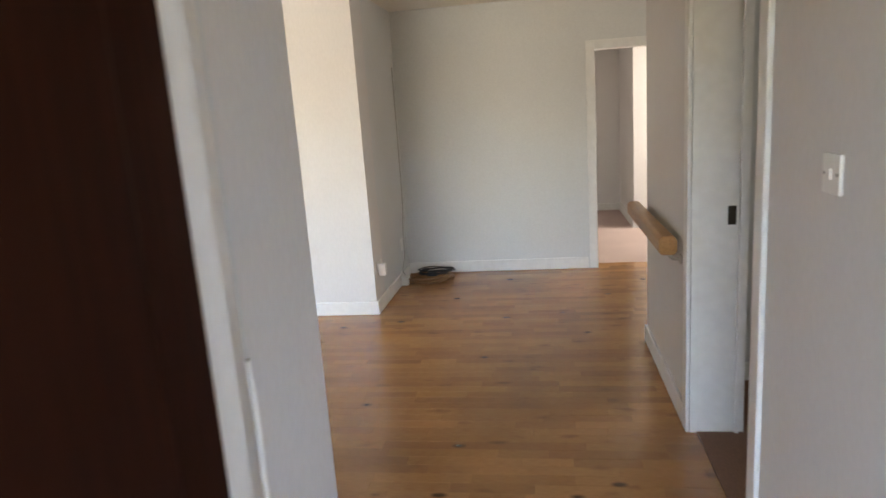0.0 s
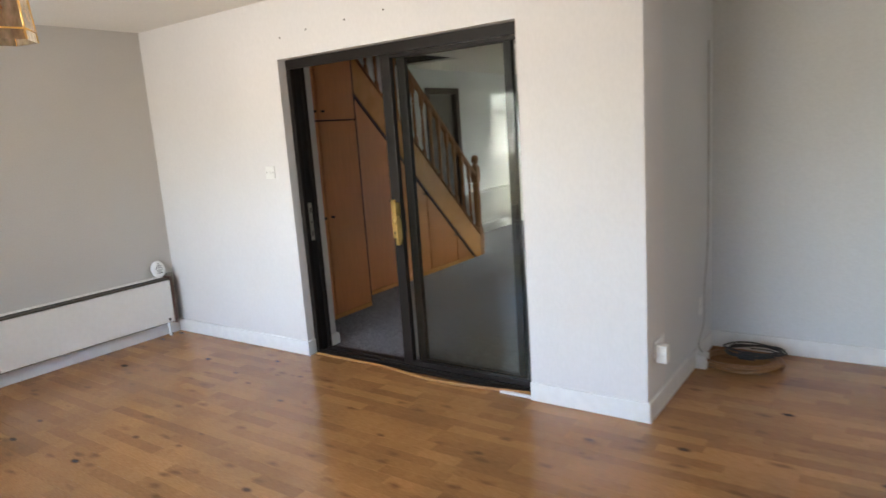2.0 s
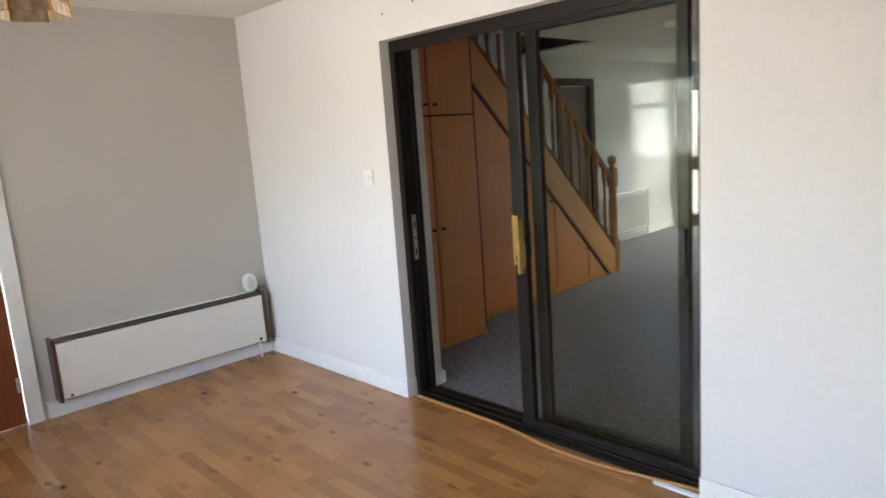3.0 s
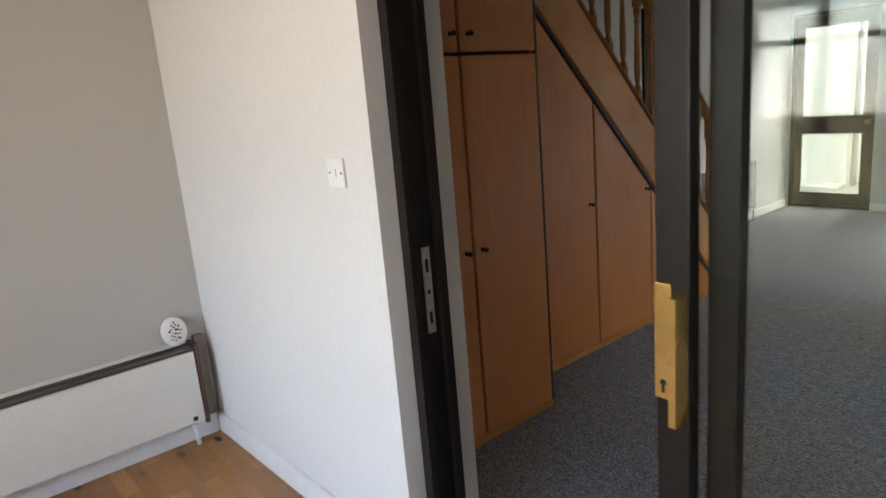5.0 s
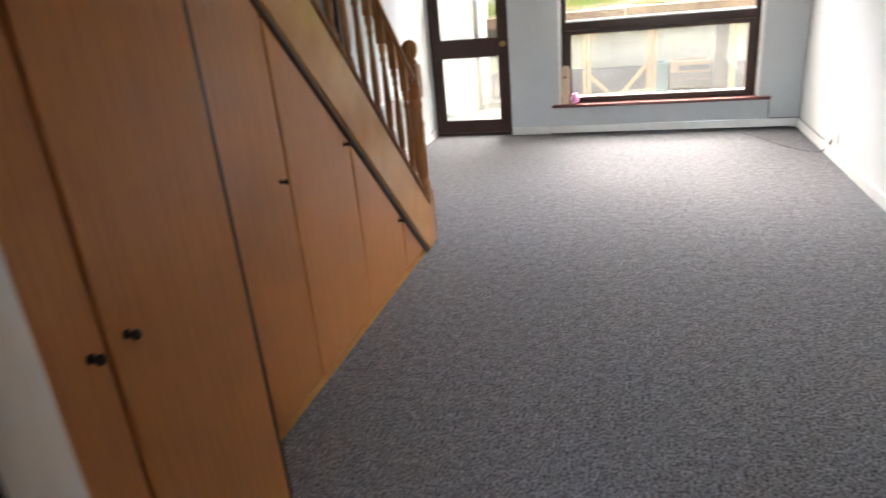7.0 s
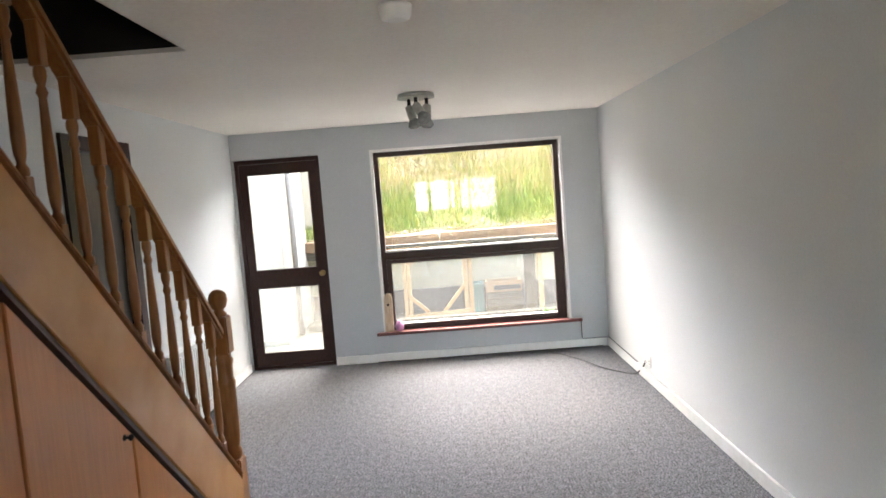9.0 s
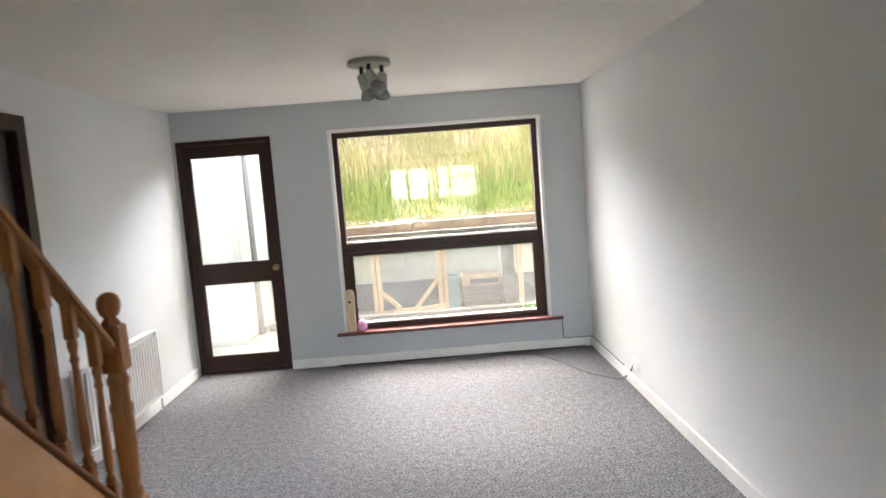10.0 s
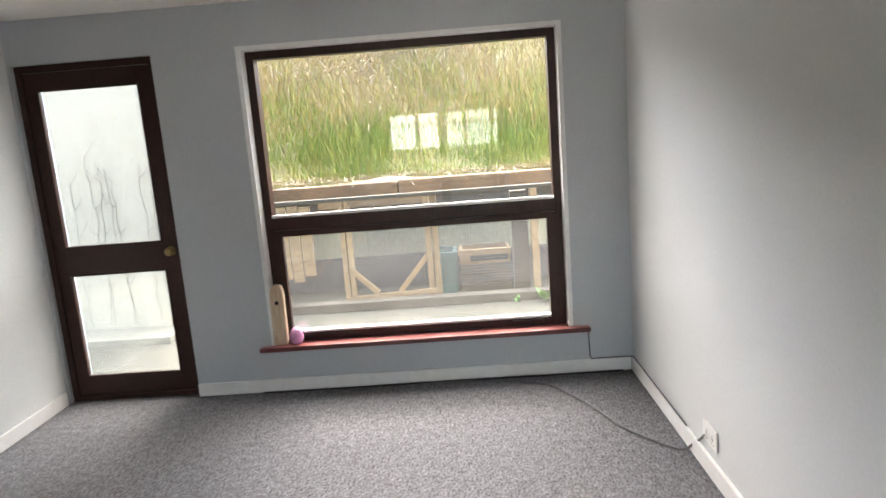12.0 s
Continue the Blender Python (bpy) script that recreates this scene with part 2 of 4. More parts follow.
PINK = mat("pink_plastic", (0.72, 0.36, 0.62), rough=0.4, bump=0)
AMBER = glass("smoked_amber_glass", (0.62, 0.42, 0.22), 0.05, dirt=0.3)
CLEAR = glass("window_glass", (0.97, 0.99, 0.985))
PLATE = glass("plate_glass", (0.97, 0.99, 0.985), ior=1.4)
DUSTY = glass("dusty_window_glass", (0.97, 0.99, 0.985), dirt=0.012)
HAZED = glass("hazed_door_glass", (0.95, 0.98, 0.96), dirt=0.032)
SMOKED = glass("door_glass", (0.95, 0.97, 0.95), ior=1.22)
CABLEBLACK = mat("black_rubber", (0.02, 0.02, 0.022), rough=0.5, bump=0)
CABLEBROWN = mat("brown_cable", (0.30, 0.14, 0.05), rough=0.5, bump=0)
CABLEPALE = mat("pale_cable", (0.45, 0.44, 0.42), rough=0.5, bump=0)
CABLEGREY = mat("grey_cable", (0.12, 0.12, 0.13), rough=0.5, bump=0)
DARKDOORGREY = mat("grey_brown_door", (0.11, 0.095, 0.085), rough=0.5, grain=16, stretch=(5, 5, 0.5), bump=0.03)
CONCRETE = mat("weathered_concrete", (0.036, 0.034, 0.021), rough=0.9, grain=30, bump=0.4, blot=2.5, blotch=0.2)
RENDER = mat("white_render", (0.33, 0.285, 0.21), rough=0.9, grain=50, bump=0.4, blot=1.2, blotch=0.06)
CREAM = mat("cream_render", (0.235, 0.215, 0.14), rough=0.9, grain=40, bump=0.3, blot=1.5, blotch=0.1)
DAMPGREY = mat("pale_grey_concrete", (0.155, 0.14, 0.10), rough=0.9, grain=30, bump=0.4, blot=3, blotch=0.2)
DARKFOOT = mat("dark_concrete", (0.06, 0.056, 0.05), rough=0.85, grain=25, bump=0.4, blotch=0.2)
TIMBER = mat("treated_timber", (0.215, 0.145, 0.07), rough=0.7, grain=14, stretch=(1, 8, 8), second=(0.15, 0.095, 0.045), bump=0.2, objrand=0.15)
BEAM = mat("brown_beam_timber", (0.17, 0.098, 0.042), rough=0.75, grain=14, stretch=(1, 8, 8), second=(0.09, 0.052, 0.024), bump=0.4, blot=3, blotch=0.25)
SLEEPER = mat("old_timber", (0.06, 0.05, 0.03), rough=0.85, grain=16, stretch=(1, 8, 8), second=(0.045, 0.036, 0.025), bump=0.4)
PIPE = mat("weathered_pipe", (0.13, 0.11, 0.09), rough=0.7, grain=20, bump=0.05)
WIRE = mat("galvanised_wire", (0.12, 0.12, 0.12), rough=0.5, metal=0.5, bump=0)
TEAL = mat("teal_plastic", (0.045, 0.10, 0.09), rough=0.5, bump=0)
GRASS = grass_mat("meadow_grass")
SOIL = mat("bank_soil", (0.15, 0.12, 0.05), rough=1.0, grain=8, bump=0.6, blotch=0.25)
WEED = mat("weed_leaf", (0.10, 0.22, 0.04), rough=0.6, bump=0)
STRAW = mat("pale_straw", (0.30, 0.235, 0.15), rough=0.8, island=0.25, bump=0)
STRAWDARK = mat("reddish_straw", (0.26, 0.17, 0.06), rough=0.8, island=0.3, bump=0)
TWIG = mat("dry_twig", (0.15, 0.125, 0.085), rough=0.8, bump=0)


# ---------- mesh helpers ----------
def boxes(bm, *bs):
    """Axis-aligned boxes (x0, x1, y0, y1, z0, z1) into bm."""
    for x0, x1, y0, y1, z0, z1 in bs:
        bmesh.ops.create_cube(bm, size=1, matrix=Matrix.Translation(((x0 + x1) / 2, (y0 + y1) / 2, (z0 + z1) / 2)) @ Matrix.Diagonal((x1 - x0, y1 - y0, z1 - z0, 1)))
    return bm


def box(*b, bevel=0.0, seg=2):
    bm = boxes(bmesh.new(), b)
    if bevel:
        bmesh.ops.bevel(bm, geom=bm.edges[:], offset=bevel, segments=seg, affect="EDGES", profile=0.6)
    return bm


def lathe(profile, segs=16, m=Matrix()):
    """Turned solid: profile of (radius, height), closed at both ends."""
    bm = bmesh.new()
    rings = []
    for r, z in profile:
        rings.append([bm.verts.new(m @ Vector((r * math.cos(2 * math.pi * i / segs), r * math.sin(2 * math.pi * i / segs), z))) for i in range(segs)])
    for a, b in zip(rings, rings[1:]):
        for i in range(segs):
            f = bm.faces.new((a[i], a[(i + 1) % segs], b[(i + 1) % segs], b[i]))
            f.smooth = True
    bm.faces.new(rings[0][::-1])
    bm.faces.new(rings[-1])
    return bm


def prism(pts, axis, lo, hi, bevel=0.0):
    """Polygon pts in the plane across an axis, given depth from lo to hi."""
    bm = bmesh.new()

    def v(p, d):
        return bm.verts.new((d, p[0], p[1]) if axis == "x" else (p[0], d, p[1]) if axis == "y" else (p[0], p[1], d))
    a, b = [v(p, lo) for p in pts], [v(p, hi) for p in pts]
    bm.faces.new(a)
    bm.faces.new(b[::-1])
    for i in range(len(pts)):
        j = (i + 1) % len(pts)
        bm.faces.new((a[j], a[i], b[i], b[j]))
    bmesh.ops.recalc_face_normals(bm, faces=bm.faces[:])
    if bevel:
        bmesh.ops.bevel(bm, geom=bm.edges[:], offset=bevel, segments=2, affect="EDGES")
    return bm


def tube(pts, r, segs=8, closed=False):
    """Round bar along points."""
    bm = bmesh.new()
    pts = [Vector(p) for p in pts]
    rings = []
    for i, p in enumerate(pts):
        a = pts[(i - 1) % len(pts)] if closed or i else p
        b = pts[(i + 1) % len(pts)] if closed or i < len(pts) - 1 else p
        d = (b - a).normalized()
        u = d.cross(Vector((0, 0, 1)) if abs(d.z) < 0.9 else Vector((1, 0, 0))).normalized()
        w = d.cross(u)
        rings.append([bm.verts.new(p + r * (u * math.cos(2 * math.pi * k / segs) + w * math.sin(2 * math.pi * k / segs))) for k in range(segs)])
    pairs = list(zip(rings, rings[1:])) + ([(rings[-1], rings[0])] if closed else [])
    for a, b in pairs:
        for k in range(segs):
            f = bm.faces.new((a[k], a[(k + 1) % segs], b[(k + 1) % segs], b[k]))
            f.smooth = True
    if not closed:
        bm.faces.new(rings[0][::-1])
        bm.faces.new(rings[-1])
    return bm


def smooth(pts, n=8):
    """Catmull-Rom through points."""
    pts = [Vector(p) for p in pts]
    out = []
    for i in range(len(pts) - 1):
        p0, p1, p2, p3 = pts[max(i - 1, 0)], pts[i], pts[i + 1], pts[min(i + 2, len(pts) - 1)]
        for k in range(n):
            t = k / n
            out.append(0.5 * (2 * p1 + (p2 - p0) * t + (2 * p0 - 5 * p1 + 4 * p2 - p3) * t * t + (3 * p1 - p0 - 3 * p2 + p3) * t ** 3))
    return out + [pts[-1]]


def mesh_of(name, bm, material):
    me = bpy.data.meshes.new(name)
    bm.normal_update()
    bm.to_mesh(me)
    bm.free()
    me.materials.append(material)
    return me


def part(name, bm, material, parent=None, label=""):
    ob = new(name, mesh_of(name, bm, material))
    if parent:
        ob.parent = parent
        ob.matrix_parent_inverse = Matrix.Translation(-parent.location)
    return tagged(ob, label)


def thing(name, where, label, category, group=""):
    ob = new(name)
    ob.empty_display_size = 0.05
    ob.location = where
    return tagged(ob, label, category, group)


def structure(name, bm, material, label, category):
    return tagged(part(name, bm, material), label, category, kind="structure")


# ---------- setting: floors, walls, ceilings ----------
structure("floor_oak_base", boxes(bmesh.new(), (-5.4, 2.6, 1.2, 6.3, -0.15, -0.008), (-0.62, 0.78, -0.45, 1.199, -0.15, -0.008)), UNDER, "oak strip floor of the living room and hall", "floor")
FLOOR1 = bpy.data.objects["floor_oak_base"]
structure("floor_carpet", box(-5.3, -1.7, 5.0, 11.6, -0.15, 0.0), CARPET, "grey flecked cut-pile carpet in the back room", "carpet")
structure("floor_pink_carpet", box(-1.0, 2.6, 6.3, 9.5, -0.15, 0.0), PINKCARPET, "worn pink carpet in the far bedroom", "carpet")
structure("floor_side_carpet", box(0.66, 2.4, 1.2, 3.7, -0.004, 0.006), BROWNCARPET, "brown carpet in the side room", "carpet")

H1, H2 = 2.385, 2.24
# wall with the sliding door
structure("wall_sliding_door", boxes(bmesh.new(), (-5.4, -3.67, 4.87, 5.15, 0, 2.6), (-1.92, -1.28, 4.87, 5.15, 0, 2.6), (-3.67, -1.92, 4.87, 5.15, 2.01, 2.6)), PAINT, "off-white painted wall with a wide glazed opening", "wall")
structure("wall_between_hall", box(-1.79, -1.28, 5.15, 11.6, 0, 2.6), PAINT_COOL, "pale painted wall between the back room and the hall", "wall")
structure("wall_hall_end", boxes(bmesh.new(), (-1.28, 0.47, 6.14, 6.3, 0, 2.6), (1.24, 2.6, 6.14, 6.3, 0, 2.6), (0.47, 1.24, 6.14, 6.3, 1.94, 2.6)), PAINT_COOL, "pale painted end wall with a doorway", "wall")
structure("wall_west", boxes(bmesh.new(), (-5.4, -5.2, 3.27, 4.87, 0, 2.6), (-5.4, -5.2, 1.2, 2.45, 0, 2.6), (-5.4, -5.2, 2.45, 3.27, 2.0, 2.6)), PAINT_WEST, "beige-grey living room wall with a heater", "wall")
structure("wall_front", boxes(bmesh.new(), (-5.2, -4.42, 1.2, 1.555, 0, 2.6), (-1.58, -0.505, 1.2, 1.555, 0, 2.6), (-4.42, -1.58, 1.2, 1.555, 0, 0.4), (-4.42, -1.58, 1.2, 1.555, 1.92, 2.6)), PAINT, "living room front wall with a long window", "wall")
structure("wall_porch", box(-0.66, -0.505, -0.3, 1.2, 0, 2.6), PAINT_COOL, "grey-white wall beside the front door", "wall")
structure("wall_hall_side", boxes(bmesh.new(), (0.63, 0.78, -0.3, 2.12, 0, 2.6), (0.63, 0.78, 3.03, 4.22, 0, 2.6), (0.63, 0.78, 2.12, 3.03, 2.0, 2.6)), PAINT, "off-white hall wall with a doorway and handrail", "wall")
structure("wall_entry", boxes(bmesh.new(), (-0.62, -0.4, -0.45, -0.3, 0, 2.6), (0.5, 0.78, -0.45, -0.3, 0, 2.6), (-0.4, 0.5, -0.45, -0.3, 2.05, 2.6)), PAINT, "wall around the front entrance", "wall")
structure("wall_side_room", boxes(bmesh.new(), (0.78, 2.5, 3.6, 3.7, 0, 2.6), (2.4, 2.5, 1.0, 3.6, 0, 2.6), (0.78, 2.5, 1.0, 1.1, 0, 2.6)), PAINT_COOL, "grey-white walls of the side room", "wall")
structure("wall_passage", boxes(bmesh.new(), (2.5, 2.6, 3.7, 6.14, 0, 2.6), (0.78, 2.5, 4.12, 4.22, 0, 2.6)), PAINT, "pale walls of the side passage", "wall")
structure("wall_bedroom", boxes(bmesh.new(), (-1.0, 2.6, 9.4, 9.5, 0, 2.6), (2.5, 2.6, 6.3, 9.4, 0, 2.6), (-1.1, -1.0, 6.3, 9.4, 0, 2.6), (1.05, 1.2, 8.0, 9.4, 0, 2.6)), PAINT, "pale walls of the far bedroom", "wall")
structure("ceiling_living", boxes(bmesh.new(), (-5.4, 2.6, -0.45, 4.87, H1, H1 + 0.2), (-1.28, 2.6, 4.87, 9.5, H1, H1 + 0.2)), CEIL, "cream textured ceiling over the living room and hall", "ceiling")
# back room
structure("wall_back", boxes(bmesh.new(), (-5.4, -5.2, 11.34, 11.6, 0, 2.6), (-4.40, -3.925, 11.34, 11.6, 0, 2.6), (-2.135, -1.79, 11.34, 11.6, 0, 2.6), (-5.2, -4.40, 11.34, 11.6, 2.0, 2.6), (-3.925, -2.135, 11.34, 11.6, 0, 0.255), (-3.925, -2.135, 11.34, 11.6, 2.008, 2.6)), PAINT_BACK, "grey-painted back wall with a picture window and glazed door", "wall")
structure("wall_stair_side", boxes(bmesh.new(), (-5.4, -5.22, 5.15, 8.62, 0, 4.8), (-5.4, -5.22, 9.28, 11.34, 0, 2.6), (-5.4, -5.22, 8.62, 9.28, 1.97, 2.6)), PAINT_COOL, "pale wall behind the staircase", "wall")
structure("ceiling_back", boxes(bmesh.new(), (-4.31, -1.79, 5.15, 11.34, H2, H2 + 0.02), (-5.22, -4.31, 8.03, 11.34, H2, H2 + 0.02)), CEIL, "cream painted ceiling with a stairwell opening", "ceiling")
# near-black base colour holds the stairwell's lack of light
SHAFT = mat("stairwell_darkness", (0.011, 0.0115, 0.0125), rough=0.8, vary=0.05, grain=60, bump=0.1)
structure("stairwell_wall", boxes(bmesh.new(), (-4.31, -4.2, 5.05, 8.13, H2 + 0.02, 4.7), (-5.22, -4.31, 8.03, 8.13, H2 + 0.02, 4.7), (-5.22, -4.31, 5.05, 5.15, 2.6, 4.7)), SHAFT, "stairwell walls above, coloured near-black for the unlit void", "wall")
structure("ceiling_back_upper", boxes(bmesh.new(), (-4.2, -1.79, 5.15, 11.34, H2 + 0.021, H2 + 0.2), (-5.22, -4.2, 8.131, 11.34, H2 + 0.021, H2 + 0.2)), CEIL, "boards above the back room ceiling", "ceiling")
structure("ceiling_stairwell", box(-5.4, -4.2, 5.05, 8.13, 4.7, 4.8), SHAFT, "stairwell ceiling, coloured near-black for the unlit void", "ceiling")


def skirting(name, runs, h, label):
    """runs: (x0, x1, y0, y1) footprints; a board each with a rounded top."""
    for i, (x0, x1, y0, y1) in enumerate(runs):
        structure(name, box(x0, x1, y0, y1, 0.001, h, bevel=0.005), GLOSS, label, "baseboard")


skirting("baseboard", [(-5.18, -3.67, 4.852, 4.869), (-1.92, -1.262, 4.852, 4.869), (-1.279, -1.262, 4.87, 6.12), (-1.262, 0.40, 6.122, 6.139), (0.612, 0.629, 3.11, 4.22),
                       (-3.669, -3.652, 4.853, 4.93), (-0.504, -0.49, 1.18, 1.555), (0.615, 0.629, 0.2, 2.04)], 0.105, "white gloss painted skirting board")
skirting("baseboard", [(-4.398, -1.81, 11.322, 11.339), (-1.808, -1.791, 5.16, 11.32), (-5.219, -5.202, 9.36, 11.32), (-3.78, -3.672, 5.151, 5.168), (-3.669, -3.650, 5.066, 5.166)], 0.08, "white painted skirting board above grey carpet")
skirting("baseboard", [(-1.0, 1.05, 9.382, 9.399), (0.8, 2.38, 3.582, 3.599), (1.033, 1.049, 8.0, 9.38)], 0.1, "white skirting board in the next room")
structure("heater_plinth", box(-5.199, -5.175, 3.36, 4.85, 0.002, 0.10, bevel=0.004), GLOSS, "chipped white board below the wall heater", "baseboard")


def architrave(name, axis, face, a0, a1, top, w=0.07, d=0.018, sign=-1, label="white gloss door frame"):
    """Door surround on a wall face: two legs and a head."""
    base = tagged(new(name), label, "door frame", kind="structure")
    lo, hi = sorted((face + sign * 0.001, face + sign * d))
    for nm, u0, u1, z0, z1 in (("jamb", a0 - w, a0, 0.001, top + w), ("jamb", a1, a1 + w, 0.001, top + w), ("head", a0 + 0.0005, a1 - 0.0005, top, top + w)):
        b = (u0, u1, lo, hi, z0, z1) if axis == "y" else (lo, hi, u0, u1, z0, z1)
        part(nm, box(*b, bevel=0.004), GLOSS, base)
    return base


architrave("door_frame_hall_end", "y", 6.14, 0.485, 1.225, 1.925, w=0.075)
f = bpy.data.objects["door_frame_hall_end"]
part("lining", boxes(bmesh.new(), (0.471, 0.485, 6.141, 6.299, 0, 1.925), (1.225, 1.239, 6.141, 6.299, 0, 1.925), (0.471, 1.239, 6.141, 6.299, 1.926, 1.939)), GLOSS, f)
architrave("door_frame_side_room", "x", 0.63, 2.135, 3.015, 1.985, w=0.075)
f = bpy.data.objects["door_frame_side_room"]
part("lining", boxes(bmesh.new(), (0.631, 0.86, 3.0155, 3.029, 0, 1.985), (0.631, 0.86, 2.121, 2.1345, 0, 1.985), (0.631, 0.86, 2.121, 3.029, 1.986, 1.999)), GLOSS, f)
part("door_stop", box(0.82, 0.835, 3.0, 3.0155, 0, 1.985), GLOSS, f)
keeper = part("strike_plate", box(0.775, 0.808, 3.009, 3.0155, 0.95, 1.03, bevel=0.002), DARKMETAL, f, "dark metal latch plate")
architrave("door_frame_west", "x", -5.2, 2.47, 3.26, 1.98, w=0.08, sign=1)

# front window, with its transoms
w = tagged(new("window_front"), "brown framed living room window with small top lights", "window", kind="structure")
part("window_frame", boxes(bmesh.new(), (-4.42, -1.58, 1.30, 1.36, 0.40, 0.45), (-4.42, -1.58, 1.30, 1.36, 1.87, 1.92), (-4.42, -4.36, 1.30, 1.36, 0.45, 1.87), (-1.64, -1.58, 1.30, 1.36, 0.45, 1.87), (-4.36, -1.64, 1.302, 1.358, 1.62, 1.66)), FRAME, w)
for x in (-3.94, -3.34, -2.84, -2.34):
    part("mullion", box(x - 0.035, x + 0.035, 1.301, 1.359, 0.45, 1.87), FRAME, w)
part("window_sill", box(-4.45, -1.55, 1.36, 1.62, 0.37, 0.399, bevel=0.005), GLOSS, w)
pane = part("pane", box(-4.36, -1.64, 1.325, 1.331, 0.45, 1.87), CLEAR, w)
pane.visible_shadow = False


# ---------- front hall ----------
def knob(parent, where, axis, r=0.013, depth=0.03, material=None, name="knob"):
    """Small turned knob that stands off along x or y (signed)."""
    turn = {"+x": Matrix.Rotation(radians(90), 4, "Y"), "-y": Matrix.Rotation(radians(90), 4, "X"), "+y": Matrix.Rotation(radians(-90), 4, "X"), "-x": Matrix.Rotation(radians(-90), 4, "Y")}[axis]
    d = depth
    bm = lathe([(r * 0.9, 0), (r * 0.9, d * 0.12), (r * 0.45, d * 0.2), (r * 0.45, d * 0.5), (r * 0.9, d * 0.62), (r, d * 0.8), (r * 0.75, d * 0.95), (r * 0.3, d)], 14, Matrix.Translation(where) @ turn)
    return part(name, bm, material or DARKMETAL, parent)


fd = thing("front_door", (-0.40, 0.0, 0.02), "dark mahogany front door standing open against the wall", "door")
part("leaf", box(-0.425, -0.382, -0.02, 0.865, 0.02, 2.0, bevel=0.003), DARKDOOR, fd)
for z0, z1 in ((0.2, 0.9), (1.05, 1.85)):
    part("panel", box(-0.384, -0.374, 0.16, 0.76, z0, z1, bevel=0.004), DARKDOOR, fd)
knob(fd, (-0.382, 0.1, 1.0), "+x", 0.028, 0.06, BRASS)
post = tagged(new("door_frame_entry"), "white painted frame beside the open front door", "door frame", kind="structure")
part("jamb", box(-0.504, -0.405, 0.885, 0.965, 0.001, 2.06, bevel=0.012, seg=3), GLOSS, post)
part("architrave", prism([(-0.504, 0.966), (-0.418, 0.966), (-0.416, 0.985), (-0.448, 1.03), (-0.474, 1.09), (-0.487, 1.15), (-0.504, 1.166)], "z", 0.001, 2.10, bevel=0.002), GLOSS, post, "white painted architrave with a worn edge")
tagged(part("white_cable", tube(smooth([(-0.494, 1.17, 1.10), (-0.494, 1.178, 1.0), (-0.494, 1.174, 0.7), (-0.494, 1.18, 0.4), (-0.480, 1.19, 0.11), (-0.478, 1.19, 0.008)]), 0.007), PLASTIC), "loose white cable hanging down beside the frame", "cable")

rail = thing("handrail", (0.555, 3.67, 0.8), "varnished oak handrail fixed to the hall wall", "handrail")
part("bar", prism([(0.515, 0.815), (0.53, 0.80), (0.585, 0.80), (0.597, 0.815), (0.597, 0.865), (0.58, 0.885), (0.53, 0.885), (0.515, 0.87)], "y", 3.13, 4.23, bevel=0.003), HANDRAIL, rail)
for y in (3.22, 4.1):
    b = part("bracket", tube(smooth([(0.628, y, 0.76), (0.59, y, 0.765), (0.56, y, 0.80)], 4), 0.008), STEEL, rail)
    part("rose", lathe([(0.026, 0), (0.026, 0.006), (0.012, 0.01)], 16, Matrix.Translation((0.629, y, 0.76)) @ Matrix.Rotation(radians(-90), 4, "Y")), STEEL, b)


def wall_plate(name, where, face, w, h, label, category, rockers=1, pins=False):
    """White plastic switch or socket. face: the direction it looks in."""
    base = thing(name, where, label, category)
    x, y, z = where

    def slab(u0, u1, v0, v1, d0, d1, bev):
        if face == "-y":
            return box(x + u0, x + u1, y - d1, y - d0, z + v0, z + v1, bevel=bev)
        if face == "+x":
            return box(x + d0, x + d1, y + u0, y + u1, z + v0, z + v1, bevel=bev)
        return box(x - d1, x - d0, y + u0, y + u1, z + v0, z + v1, bevel=bev)
    part("plate", slab(-w / 2, w / 2, -h / 2, h / 2, 0.0005, 0.009, 0.003), PLASTIC, base)
    for i in range(rockers):
        u = (i - (rockers - 1) / 2) * w * 0.42
        part("rocker", slab(u - 0.006, u + 0.006, -0.012, 0.012, 0.008, 0.014, 0.002), PLASTIC, base)
    if pins:
        for i in range(2):
            u = (i - 0.5) * w * 0.5
            for du, dv, a, b in ((0, -0.012, 0.003, 0.005), (-0.011, -0.03, 0.004, 0.002), (0.011, -0.03, 0.004, 0.002)):
                part("slot", slab(u + du - a, u + du + a, dv - b + 0.005, dv + b + 0.005, 0.0085, 0.0096, 0), BLACK, base)
    else:
        for u in (-w * 0.36, w * 0.36):
            part("screw", slab(u - 0.003, u + 0.003, -0.003, 0.003, 0.0085, 0.0098, 0), DARKMETAL, base)
    return base


wall_plate("light_switch", (0.6295, 1.66, 1.31), "-x", 0.086, 0.086, "white plastic light switch on the hall wall", "switch")
wall_plate("light_switch", (-3.853, 4.8695, 1.285), "-y", 0.086, 0.086, "white plastic light switch beside the sliding door", "switch")
plug = wall_plate("wall_socket", (-1.2795, 5.03, 0.345), "+x", 0.15, 0.086, "white wall socket with a plug-in adapter", "socket", 2, True)
part("adapter", box(-1.27, -1.215, 4.965, 5.02, 0.28, 0.37, bevel=0.006), PLASTIC, plug)
wall_plate("junction_box", (-1.2795, 5.86, 0.34), "+x", 0.07, 0.11, "small white telephone junction box low on the wall", "junction box", 0)
jb = thing("cable_box", (-1.25, 5.72, 0.0), "white plastic cable box on the floor by the skirting", "junction box")
